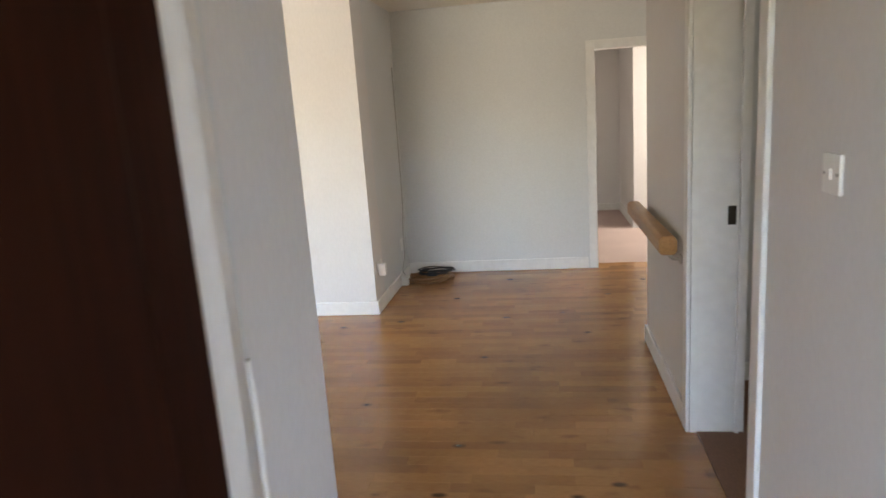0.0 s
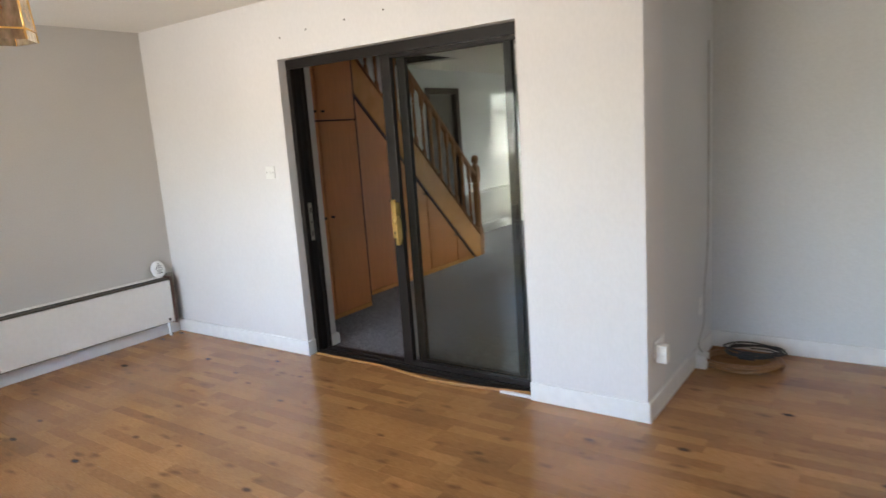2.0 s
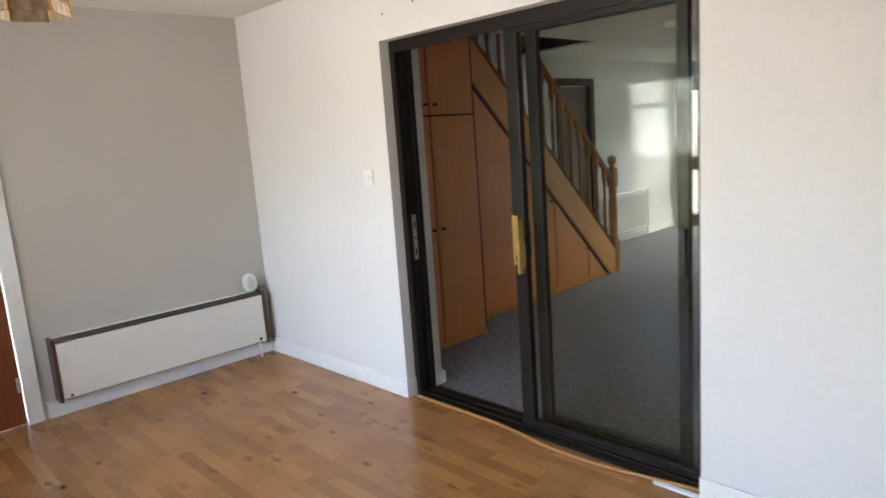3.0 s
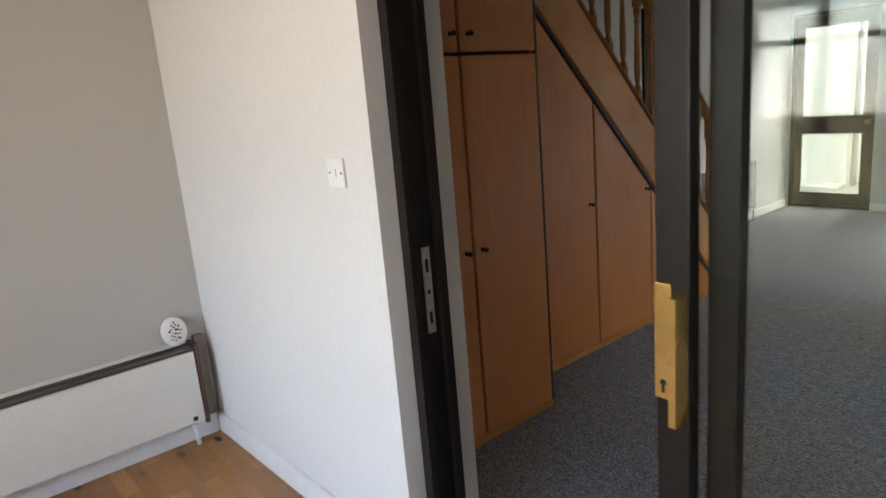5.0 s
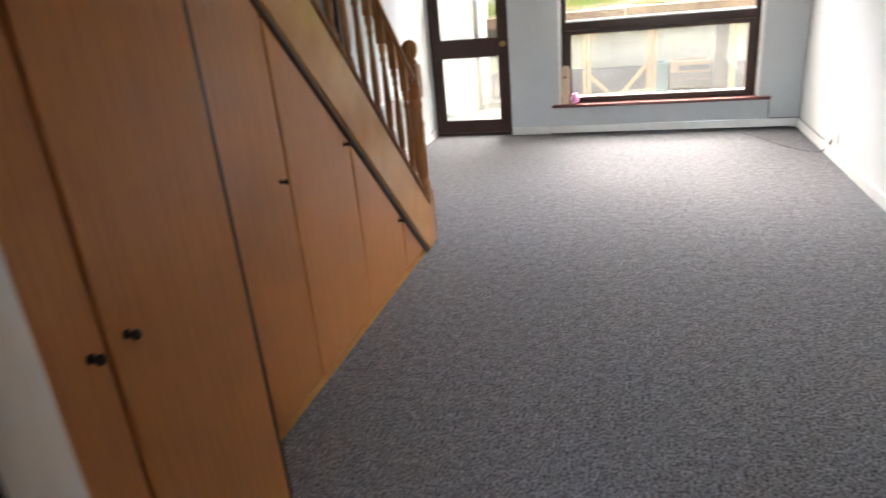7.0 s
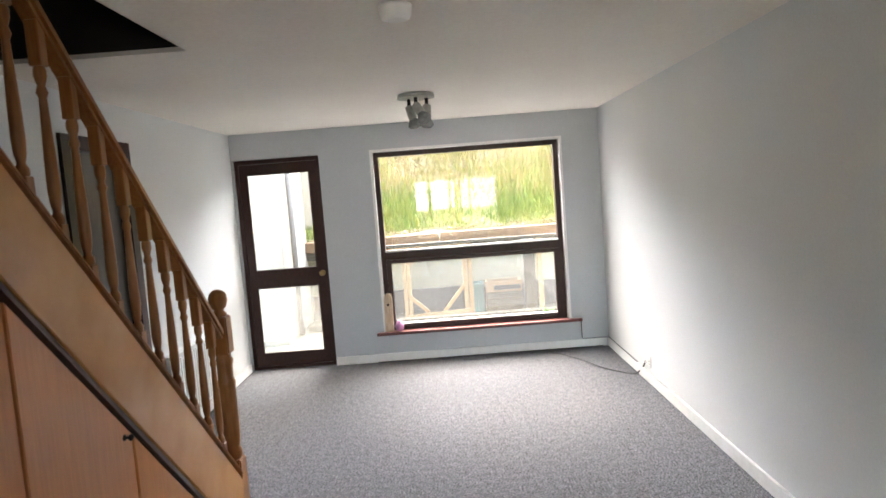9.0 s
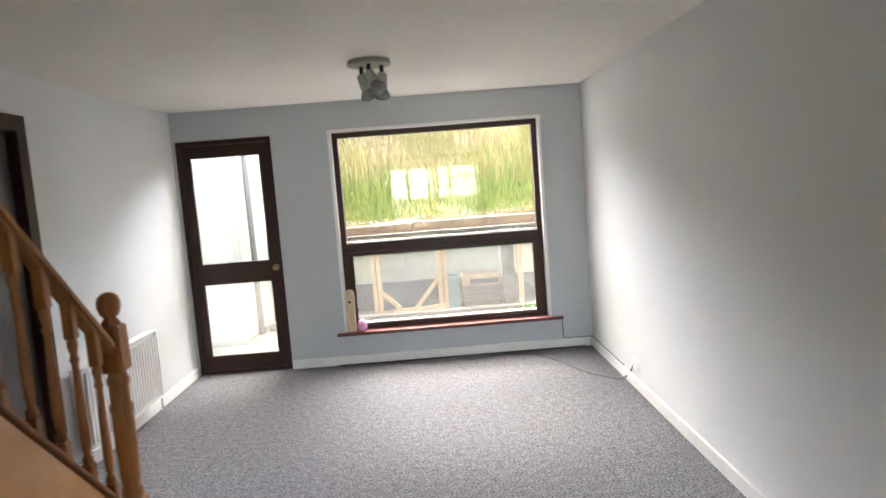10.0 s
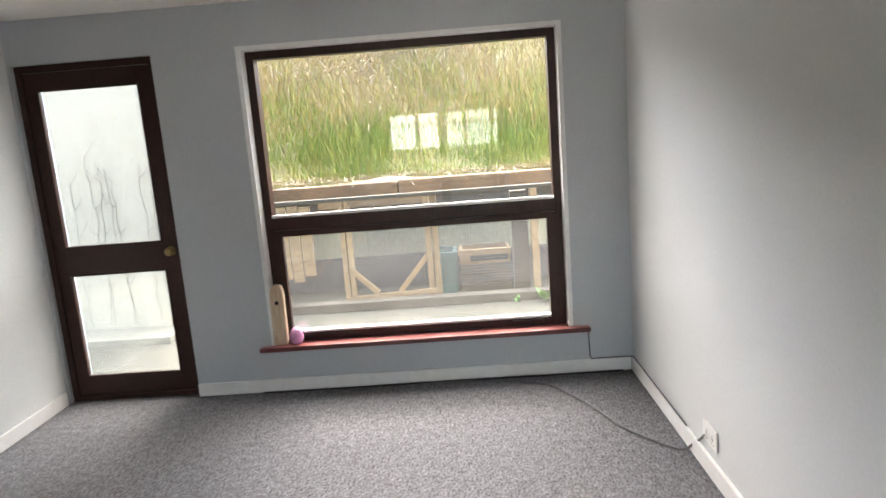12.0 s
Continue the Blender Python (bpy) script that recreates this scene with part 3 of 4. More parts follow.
part("body", box(-1.262, -1.20, 5.68, 5.77, 0.001, 0.085, bevel=0.008), PLASTIC, jb)
tagged(part("wall_cable", tube(smooth([(-1.27, 6.02, 1.9), (-1.272, 6.03, 1.2), (-1.268, 6.0, 0.7), (-1.27, 5.93, 0.42), (-1.25, 5.84, 0.25), (-1.26, 5.76, 0.13), (-1.235, 5.74, 0.085)]), 0.004), CABLEPALE), "thin pale cable running down the wall corner", "cable")

random.seed(4)
for k, (m, lab, r0, cx, cy, z0) in enumerate(((CABLEBROWN, "coil of brown cable on the oak floor", 0.20, -1.03, 5.82, 0.004), (CABLEBLACK, "tangled coil of black cable on the floor", 0.15, -0.98, 5.90, 0.045))):
    pts = []
    for i in range(5 * 36):
        a = 2 * math.pi * i / 36
        turn = i / 36
        r = r0 * (1 + 0.10 * math.sin(0.7 * a + k) - 0.05 * (turn % 2))
        pts.append((cx + r * math.cos(a) * 1.05, cy + 0.8 * r * math.sin(a), z0 + 0.006 * turn + 0.009 * (1 + math.sin(a + 0.5 * turn + k)) + 0.004 * math.sin(3.3 * a) + 0.012))
    tagged(part("cable_coil", tube(pts, 0.0075 if k == 0 else 0.005, 6), m), lab, "cable")
blk = thing("power_adapter", (-1.0, 5.82, 0.03), "black power adapter lying in the cable coil", "adapter")
part("body", box(-1.05, -0.96, 5.80, 5.85, 0.05, 0.085, bevel=0.006), CABLEBLACK, blk)
part("lead", tube(smooth([(-0.96, 5.82, 0.065), (-0.9, 5.86, 0.06), (-0.86, 5.92, 0.05), (-0.9, 5.99, 0.06), (-1.02, 6.02, 0.05)]), 0.004), CABLEBLACK, blk)

# ---------- living room ----------
wd = thing("interior_door", (-5.23, 2.86, 0.005), "closed flush sapele veneer door in a white frame", "door")
part("leaf", box(-5.26, -5.215, 2.475, 3.255, 0.006, 1.975, bevel=0.002), SAPELE, wd)
part("hinge", boxes(bmesh.new(), (-5.216, -5.209, 3.235, 3.257, 0.2, 0.29)), STEEL, wd)
part("hinge", boxes(bmesh.new(), (-5.216, -5.209, 3.235, 3.257, 1.65, 1.74)), STEEL, wd)
knob(wd, (-5.215, 2.54, 1.0), "+x", 0.025, 0.06, BRASS)

ht = thing("wall_heater", (-5.15, 4.1, 0.1), "long cream panel heater in a brown wooden surround", "heater")
part("front_panel", box(-5.125, -5.10, 3.438, 4.769, 0.115, 0.455, bevel=0.005), RADWHITE, ht)
part("top_tray", box(-5.199, -5.104, 3.437, 4.770, 0.458, 0.470, bevel=0.002), TROUGH, ht, "worn grey-brown top tray")
part("top_lip", box(-5.199, -5.188, 3.437, 4.770, 0.471, 0.486, bevel=0.002), RADWHITE, ht)
part("top_slot", box(-5.165, -5.145, 3.50, 4.70, 0.4702, 0.472), BLACK, ht)
part("side_rail", box(-5.199, -5.096, 3.415, 3.436, 0.10, 0.484, bevel=0.003), HEATERBROWN, ht)
part("side_rail", box(-5.199, -5.096, 4.771, 4.79, 0.10, 0.484, bevel=0.003), HEATERBROWN, ht)
part("back_panel", box(-5.199, -5.13, 3.453, 4.757, 0.104, 0.456), DARKMETAL, ht)
part("valve_pipe", tube([(-5.12, 4.72, 0.12), (-5.12, 4.725, 0.05), (-5.125, 4.73, 0.002)], 0.011), PLASTIC, ht)
part("dial", box(-5.1, -5.097, 4.715, 4.735, 0.13, 0.15), BLACK, ht)
part("dial", box(-5.1, -5.097, 3.475, 3.49, 0.125, 0.14), BLACK, ht)
# upright strip that carries the shadow beside the heater in its colour
bk = tagged(part("side_board", box(-5.199, -5.17, 4.80, 4.845, 0.105, 0.50, bevel=0.003), BOARDSHADE), "upright corner board beside the heater, darkened grey-brown as in shadow", "board")
al = thing("carbon_monoxide_alarm", (-5.16, 4.715, 0.484), "round white alarm with dotted front on the heater", "alarm")
tilt = Matrix.Translation((-5.165, 4.715, 0.55)) @ Matrix.Rotation(radians(78), 4, "Y") @ Matrix.Diagonal((1.15, 0.95, 1, 1))
part("body", lathe([(0.05, 0), (0.058, 0.006), (0.058, 0.022), (0.05, 0.03), (0.02, 0.033)], 28, tilt), PLASTIC, al)
random.seed(2)
for i in range(20):
    a, r = i * 2.4, 0.036 * math.sqrt((i + 0.5) / 20)
    q = random.uniform(0.0028, 0.0052)
    part("dot", lathe([(q, 0.0318), (q, 0.0345)], 6, tilt @ Matrix.Translation((r * math.cos(a) * 1.1, r * math.sin(a) * 0.8, 0))), BLACK, al)


def lantern(x, y, zb):
    """Six-sided smoked glass lantern with brass edges on a rod."""
    lt = thing("pendant_lantern", (x, y, H1), "hexagonal smoked amber glass lantern with brass edges", "pendant lamp")
    ring = [(math.cos(math.pi / 3 * i + 0.3), math.sin(math.pi / 3 * i + 0.3)) for i in range(6)]
    rb, rt, h = 0.125, 0.105, 0.26
    for i in range(6):
        a, b = ring[i], ring[(i + 1) % 6]
        bm = bmesh.new()
        q = [(a[0] * rb, a[1] * rb, zb), (b[0] * rb, b[1] * rb, zb), (b[0] * rt, b[1] * rt, zb + h), (a[0] * rt, a[1] * rt, zb + h)]
        vs = [bm.verts.new((x + p[0], y + p[1], p[2])) for p in q] + [bm.verts.new((x + p[0] * 0.97, y + p[1] * 0.97, p[2])) for p in q]
        for f4 in ((0, 1, 2, 3), (7, 6, 5, 4), (0, 4, 5, 1), (1, 5, 6, 2), (2, 6, 7, 3), (3, 7, 4, 0)):
            bm.faces.new([vs[j] for j in f4])
        pn = part("pane", bm, AMBER, lt)
        pn.visible_shadow = False
        part("edge", tube([(x + a[0] * rb, y + a[1] * rb, zb + 0.0), (x + a[0] * rt, y + a[1] * rt, zb + h)], 0.005, 6), BRASS, lt)
        part("edge", tube([(x + a[0] * rb, y + a[1] * rb, zb + 0.045), (x + b[0] * rb, y + b[1] * rb, zb + 0.045)], 0.004, 6), BRASS, lt)
    part("cap", lathe([(0.11, zb + h), (0.10, zb + h + 0.012), (0.03, zb + h + 0.03), (0.012, zb + h + 0.05)], 6, Matrix.Translation((x, y, 0)) @ Matrix.Rotation(0.3, 4, "Z")), BRASS, lt)
    part("rod", tube([(x, y, zb + h + 0.04), (x, y, H1 - 0.02)], 0.006), BRASS, lt)
    part("ceiling_rose", lathe([(0.02, H1 - 0.05), (0.05, H1 - 0.02), (0.055, H1 - 0.001)], 20, Matrix.Translation((x, y, 0))), BRASS, lt)
    part("bulb", lathe([(0.014, zb + 0.2), (0.016, zb + 0.16), (0.03, zb + 0.12), (0.03, zb + 0.09), (0.018, zb + 0.07), (0.004, zb + 0.064)], 16, Matrix.Translation((x, y, 0))), PLASTIC, lt)


lantern(-3.49, 3.2, 1.99)

# ---------- sliding glass door ----------
sd = tagged(new("door_sliding_frame"), "dark bronze aluminium sliding door frame with black channel", "door frame", kind="structure")
part("left_jamb", boxes(bmesh.new(), (-3.669, -3.632, 4.935, 4.968, 0.001, 2.009), (-3.669, -3.655, 4.968, 5.035, 0.001, 2.009), (-3.669, -3.632, 5.035, 5.062, 0.001, 2.009)), BRONZE, sd)
part("channel", box(-3.6548, -3.650, 4.9685, 5.0345, 0.02, 1.97), BLACK, sd, "black slot of the jamb")
part("right_jamb", box(-1.957, -1.921, 4.935, 5.062, 0.001, 2.009, bevel=0.002), BRONZE, sd)
part("head", boxes(bmesh.new(), (-3.631, -1.958, 4.935, 5.062, 1.968, 2.009), (-3.631, -1.958, 4.935, 4.95, 1.948, 1.968)), BRONZE, sd)
part("threshold", boxes(bmesh.new(), (-3.631, -1.958, 4.91, 5.08, 0.001, 0.012), (-3.631, -1.958, 4.955, 4.963, 0.012, 0.022), (-3.631, -1.958, 5.012, 5.02, 0.012, 0.022)), BRONZE, sd)
st = part("strike_plate", box(-3.6495, -3.645, 4.985, 5.015, 0.80, 1.06, bevel=0.001), STEEL, sd, "zinc lock strip with slots")
for z0, z1 in ((0.83, 0.865), (0.92, 0.932), (0.985, 1.025)):
    part("slot", box(-3.6448, -3.6442, 4.995, 5.005, z0, z1), BLACK, st)


def leaf(name, x0, x1, y0, y1, left, right, label):
    lf = thing(name, ((x0 + x1) / 2, (y0 + y1) / 2, 0.022), label, "sliding door")
    part("stile", box(x0, x0 + left, y0, y1, 0.024, 1.96, bevel=0.003), BRONZE, lf)
    part("stile", box(x1 - right, x1, y0, y1, 0.024, 1.96, bevel=0.003), BRONZE, lf)
    part("top_rail", box(x0 + left, x1 - right, y0 + 0.002, y1 - 0.002, 1.927, 1.949), BRONZE, lf)
    part("bottom_rail", box(x0 + left, x1 - right, y0 + 0.002, y1 - 0.002, 0.025, 0.055), BRONZE, lf)
    gl = part("pane", box(x0 + left - 0.005, x1 - right + 0.005, (y0 + y1) / 2 - 0.003, (y0 + y1) / 2 + 0.003, 0.05, 1.93), SMOKED, lf)
    gl.visible_shadow = False
    return lf


lf = leaf("sliding_door_leaf", -2.885, -1.958, 4.962, 5.0, 0.07, 0.012, "sliding glass leaf pushed open, bronze frame and gold handle")
rear = leaf("rear_door_leaf", -2.81, -2.034, 5.022, 5.057, 0.06, 0.047, "rear glass sliding leaf in a dark bronze frame")
hd = part("handle_plate", box(-2.884, -2.848, 4.953, 4.9618, 0.85, 1.09, bevel=0.002), BRASS, lf, "gold anodised handle plate")
part("grip", boxes(bmesh.new(), (-2.832, -2.817, 4.915, 4.961, 0.815, 1.075)), BRASS, hd, "gold pull grip")
part("keyhole", lathe([(0.007, 0), (0.007, 0.001)], 12, Matrix.Translation((-2.865, 4.9527, 0.885)) @ Matrix.Rotation(radians(90), 4, "X")), BLACK, hd)
part("keyhole", box(-2.8685, -2.8615, 4.9518, 4.9526, 0.863, 0.88), BLACK, hd)
part("rear_handle", tube(smooth([(-2.86, 5.001, 0.86), (-2.86, 5.04, 0.87), (-2.86, 5.045, 0.95), (-2.86, 5.04, 1.04), (-2.86, 5.001, 1.05)], 5), 0.011), BLACK, lf)
part("handle", box(-2.072, -2.044, 5.006, 5.0215, 0.86, 1.06, bevel=0.004), BLACK, rear)
strip = []
for i in range(25):
    t = i / 24
    strip.append((-3.63 + 1.69 * t, 4.905 - 0.10 * math.sin(math.pi * min(1, max(0, (t - 0.35) / 0.65))) ** 1.3 * 0.6, 0.008 + 0.03 * max(0, t - 0.5) ** 1.5))
tagged(part("threshold_strip", tube(strip, 0.009, 6), HANDRAIL), "loose bowed wooden threshold strip along the door", "trim")
tagged(part("fallen_strip", box(-2.12, -1.93, 4.86, 4.885, 0.004, 0.016, bevel=0.002), GLOSS), "short broken white strip on the floor", "trim")

# ---------- back room: cupboards and staircase ----------
FX = -4.36


def cup_door(parent, pts, face, kx=None, material=None):
    d = part("door", prism(pts, "x", face - 0.018, face, bevel=0.0025), material or VENEER, parent)
    if kx:
        k = knob(d, (face, kx[0], kx[1]), "+x", 0.011, 0.030)
    return d


tall = thing("tall_cupboard", (-4.25, 5.61, 0), "tall built-in orange wood veneer cupboard with small dark knobs", "cupboard")
part("carcass", boxes(bmesh.new(), (-5.2, -4.135, 5.17, 6.045, 0.001, H2 - 0.002)), UNDER, tall, "dark carcass behind the doors")
part("side_panel", box(-4.90, -4.142, 6.046, 6.062, 0.001, H2 - 0.002), VENEER, tall)
# dark strip added to draw the shadow gap beside the tall door
part("edge_strip", box(-4.134, -4.111, 6.051, 6.062, 0.04, H2 - 0.003), MOULD_GAP, tall, "dark strip in place of the shadow gap at the cupboard end")
part("plinth", box(-4.134, -4.118, 5.17, 6.062, 0.001, 0.035), STRING, tall)
for y0, y1, ky in ((5.175, 5.610, 5.575), (5.622, 6.048, 5.665)):
    cup_door(tall, [(y0, 0.042), (y1, 0.042), (y1, 1.62), (y0, 1.62)], -4.11, (ky, 0.855))
    cup_door(tall, [(y0, 1.634), (y1, 1.634), (y1, H2 - 0.01), (y0, H2 - 0.01)], -4.11, (ky, 1.70))

low = thing("understairs_cupboard", (-4.4, 7.1, 0), "orange wood veneer doors stepping down under the staircase", "cupboard")
part("carcass", prism([(6.07, 0.001), (8.10, 0.001), (6.07, 2.03)], "x", -5.15, FX - 0.021), UNDER, low, "dark space behind the doors")
part("plinth", box(FX - 0.021, FX - 0.004, 6.07, 8.16, 0.001, 0.036), STRING, low)
E0 = 8.155
for y0, y1, kn in ((6.07, 6.765, (6.715, 0.848)), (6.778, 7.305, (7.255, 0.852)), (7.318, 7.815, (7.772, 0.335)), (7.828, 8.10, None)):
    cup_door(low, [(y0, 0.042), (y1, 0.042), (y1, max(0.046, E0 - y1)), (y0, E0 - y0)], FX, kn)


def baluster(parent, y, zb, zt):
    """Turned spindle with square ends."""
    x, s = FX - 0.045, 0.019
    L = zt - zb
    bm = boxes(bmesh.new(), (x - s, x + s, y - s, y + s, zb - 0.06, zb + 0.10), (x - s, x + s, y - s, y + s, zt - 0.11, zt + 0.02))
    bmesh.ops.bevel(bm, geom=bm.edges[:], offset=0.003, segments=1, affect="EDGES")
    prof = [(0.012, 0.09), (0.019, 0.105), (0.019, 0.12), (0.011, 0.135), (0.016, 0.16), (0.0185, 0.20), (0.017, 0.30), (0.013, L - 0.26), (0.011, L - 0.20), (0.017, L - 0.185), (0.011, L - 0.165), (0.018, L - 0.14), (0.018, L - 0.12), (0.012, L - 0.10)]
    t = lathe([(r * 0.98, h0) for r, h0 in prof], 10, Matrix.Translation((x, y, zb)))
    me = bpy.data.meshes.new("tmp")
    t.to_mesh(me)
    t.free()
    bm.from_mesh(me)
    bpy.data.meshes.remove(me)
    return part("baluster", bm, OAK, parent)


stair = thing("staircase", (-4.8, 7.4, 0), "varnished pine staircase with turned balusters and newel post", "staircase")
part("string_board", prism([(8.30, 0.001), (8.335, 0.001), (8.335, 0.265), (5.75, 2.83), (5.75, 2.46), (8.19, 0.001)], "x", FX - 0.07, FX - 0.02, bevel=0.004), STRING, stair, "honey-coloured pine outer string")
part("string_face", prism([(8.19, 0.003), (8.295, 0.003), (8.295, 0.245), (5.76, 2.78), (5.76, 2.435)], "x", FX - 0.0195, FX + 0.008, bevel=0.003), STRING, stair)
part("string_moulding", prism([(8.165, 0.004), (8.188, 0.004), (6.06, 2.132), (6.06, 2.108)], "x", FX - 0.018, FX + 0.010), MOULD_GAP, stair, "dark brown moulding under the string")
part("string_bead", prism([(8.189, 0.006), (8.205, 0.006), (6.06, 2.151), (6.06, 2.133)], "x", FX + 0.0085, FX + 0.018, bevel=0.003), STRING, stair)
part("string_cap", prism([(8.30, 0.262), (8.30, 0.282), (5.75, 2.832), (5.75, 2.812)], "x", FX - 0.085, FX + 0.012, bevel=0.004), OAK, stair)
for i in range(12):
    part("tread", box(-5.219, FX - 0.071, 8.28 - 0.2 * i - 0.235, 8.28 - 0.2 * i, 0.2 * (i + 1) - 0.03, 0.2 * (i + 1), bevel=0.006), OAK, stair)
    part("riser", box(-5.219, FX - 0.071, 8.28 - 0.2 * i - 0.03, 8.28 - 0.2 * i - 0.014, 0.2 * i + 0.001, 0.2 * (i + 1) - 0.031), OAK, stair)
part("wall_string", prism([(8.30, 0.001), (8.32, 0.25), (5.75, 2.81), (5.75, 2.3)], "x", -5.2195, -5.1995), STRING, stair)
for i in range(14):
    y = 8.208 - 0.136 * i
    baluster(stair, y, 8.575 - y, 9.24 - y)
part("rail", prism([(8.31, 0.935), (8.31, 0.995), (5.9, 3.405), (5.9, 3.345)], "x", FX - 0.078, FX - 0.012, bevel=0.012), OAK, stair, "rounded pine handrail")
nx, ny = FX - 0.045, 8.356
nb = boxes(bmesh.new(), (nx - 0.044, nx + 0.044, ny - 0.044, ny + 0.044, 0.001, 0.33), (nx - 0.042, nx + 0.042, ny - 0.042, ny + 0.042, 0.86, 1.045))
bmesh.ops.bevel(nb, geom=nb.edges[:], offset=0.006, segments=2, affect="EDGES")
nt2 = lathe([(0.030, 0.32), (0.043, 0.345), (0.043, 0.37), (0.034, 0.39), (0.039, 0.43), (0.042, 0.55), (0.041, 0.69), (0.045, 0.705), (0.045, 0.72), (0.037, 0.735), (0.038, 0.80), (0.043, 0.815), (0.043, 0.83), (0.035, 0.845), (0.036, 0.87)], 18, Matrix.Translation((nx, ny, 0)))
nm = bpy.data.meshes.new("tmp")
nt2.to_mesh(nm)
nt2.free()
nb.from_mesh(nm)
bpy.data.meshes.remove(nm)
nw = part("newel_post", nb, OAK, stair)
part("ball_cap", lathe([(0.03, 1.04), (0.036, 1.055), (0.022, 1.075), (0.036, 1.09), (0.044, 1.115), (0.045, 1.135), (0.038, 1.158), (0.022, 1.172), (0.006, 1.177)], 20, Matrix.Translation((nx, ny, 0))), OAK, nw)

dd = thing("inner_door", (-5.24, 8.95, 0), "grey-brown inner door in a dark frame behind the stairs", "door")
part("leaf", box(-5.30, -5.262, 8.66, 9.24, 0.006, 1.93, bevel=0.002), DARKDOORGREY, dd)
part("frame", boxes(bmesh.new(), (-5.32, -5.20, 9.24, 9.32, 0.001, 2.015), (-5.32, -5.20, 8.58, 8.66, 0.001, 2.015), (-5.32, -5.20, 8.661, 9.239, 1.935, 2.015)), FRAME, dd)
knob(dd, (-5.262, 8.74, 0.98), "+x", 0.024, 0.05, BRASS)

rd = thing("radiator", (-5.15, 9.9, 0.1), "white corrugated panel radiator below the pale wall", "radiator")
bm = bmesh.new()
boxes(bm, (-5.17, -5.14, 9.42, 10.40, 0.14, 0.61))
part("panel", bm, GLOSS, rd)
for i in range(24):
    y = 9.44 + i * 0.04
    part("rib", box(-5.1405, -5.124, y, y + 0.024, 0.165, 0.585, bevel=0.006), GLOSS, rd)
part("top_edge", box(-5.172, -5.122, 9.415, 10.405, 0.611, 0.622, bevel=0.004), GLOSS, rd)
part("rear_panel", box(-5.212, -5.200, 9.43, 10.39, 0.15, 0.612, bevel=0.003), GLOSS, rd)
part("side_cap", box(-5.171, -5.123, 10.4005, 10.407, 0.14, 0.61, bevel=0.002), GLOSS, rd)
part("bottom_edge", box(-5.172, -5.122, 9.415, 10.405, 0.13, 0.1395, bevel=0.003), GLOSS, rd)
part("valve", tube(smooth([(-5.155, 10.40, 0.16), (-5.155, 10.43, 0.155), (-5.155, 10.435, 0.12), (-5.155, 10.435, 0.001)], 5), 0.008), STEEL, rd)
for y in (9.6, 10.2):
    part("bracket", box(-5.2195, -5.171, y, y + 0.04, 0.2, 0.5), GLOSS, rd)

# ---------- back door, window ----------
bd = thing("back_door", (-4.8, 11.41, 0), "dark brown half-glazed back door with two panes", "door")
part("frame", boxes(bmesh.new(), (-5.199, -5.165, 11.37, 11.47, 0.001, 1.999), (-4.435, -4.401, 11.37, 11.47, 0.001, 1.999), (-5.165, -4.435, 11.37, 11.47, 1.96, 1.999), (-5.165, -4.435, 11.37, 11.47, 0.001, 0.03)), FRAME, bd)
lv = part("leaf", boxes(bmesh.new(), (-5.163, -5.10, 11.385, 11.43, 0.032, 1.958), (-4.507, -4.437, 11.385, 11.43, 0.032, 1.958), (-5.10, -4.507, 11.385, 11.43, 1.865, 1.958), (-5.10, -4.507, 11.385, 11.43, 0.79, 0.948), (-5.10, -4.507, 11.385, 11.43, 0.032, 0.146)), FRAME, bd)
for z0, z1 in ((0.146, 0.79), (0.948, 1.865)):
    for b in ((-5.10, -5.088, z0, z1), (-4.519, -4.507, z0, z1), (-5.088, -4.519, z0, z0 + 0.012), (-5.088, -4.519, z1 - 0.012, z1)):
        part("bead", box(b[0], b[1], 11.378, 11.40, b[2], b[3], bevel=0.003), FRAME, lv)
    p = part("pane", box(-5.095, -4.512, 11.404, 11.410, z0 + 0.003, z1 - 0.003), CLEAR if z0 > 0.5 else HAZED, bd)
    p.visible_shadow = False
knob(bd, (-4.463, 11.385, 0.893), "-y", 0.026, 0.05, OLDBRASS)
part("rose", lathe([(0.028, 0), (0.028, 0.005), (0.02, 0.008)], 18, Matrix.Translation((-4.463, 11.385, 0.893)) @ Matrix.Rotation(radians(90), 4, "X")), OLDBRASS, bd)

wn = tagged(new("window_back"), "large dark brown framed window, fixed light over opening sash", "window", kind="structure")
part("window_frame", boxes(bmesh.new(), (-3.899, -3.855, 11.42, 11.50, 0.27, 1.984), (-2.205, -2.161, 11.42, 11.50, 0.27, 1.984), (-3.855, -2.205, 11.42, 11.50, 1.94, 1.984), (-3.855, -2.205, 11.42, 11.50, 0.27, 0.31), (-3.855, -2.205, 11.42, 11.50, 0.962, 1.035)), FRAME, wn)
part("reveal_lining", boxes(bmesh.new(), (-3.9245, -3.9, 11.337, 11.52, 0.286, 2.0075), (-2.16, -2.1355, 11.337, 11.52, 0.286, 2.0075), (-3.9, -2.16, 11.337, 11.52, 1.985, 2.0075)), GLOSS, wn)
sash = part("sash", boxes(bmesh.new(), (-3.853, -3.808, 11.405, 11.45, 0.312, 0.96), (-2.252, -2.207, 11.405, 11.45, 0.312, 0.96), (-3.808, -2.252, 11.405, 11.45, 0.925, 0.96), (-3.808, -2.252, 11.405, 11.45, 0.312, 0.335)), FRAME, wn)
part("white_bead", boxes(bmesh.new(), (-3.808, -2.252, 11.40, 11.447, 0.3352, 0.348)), GLOSS, sash, "white bead along the glass")
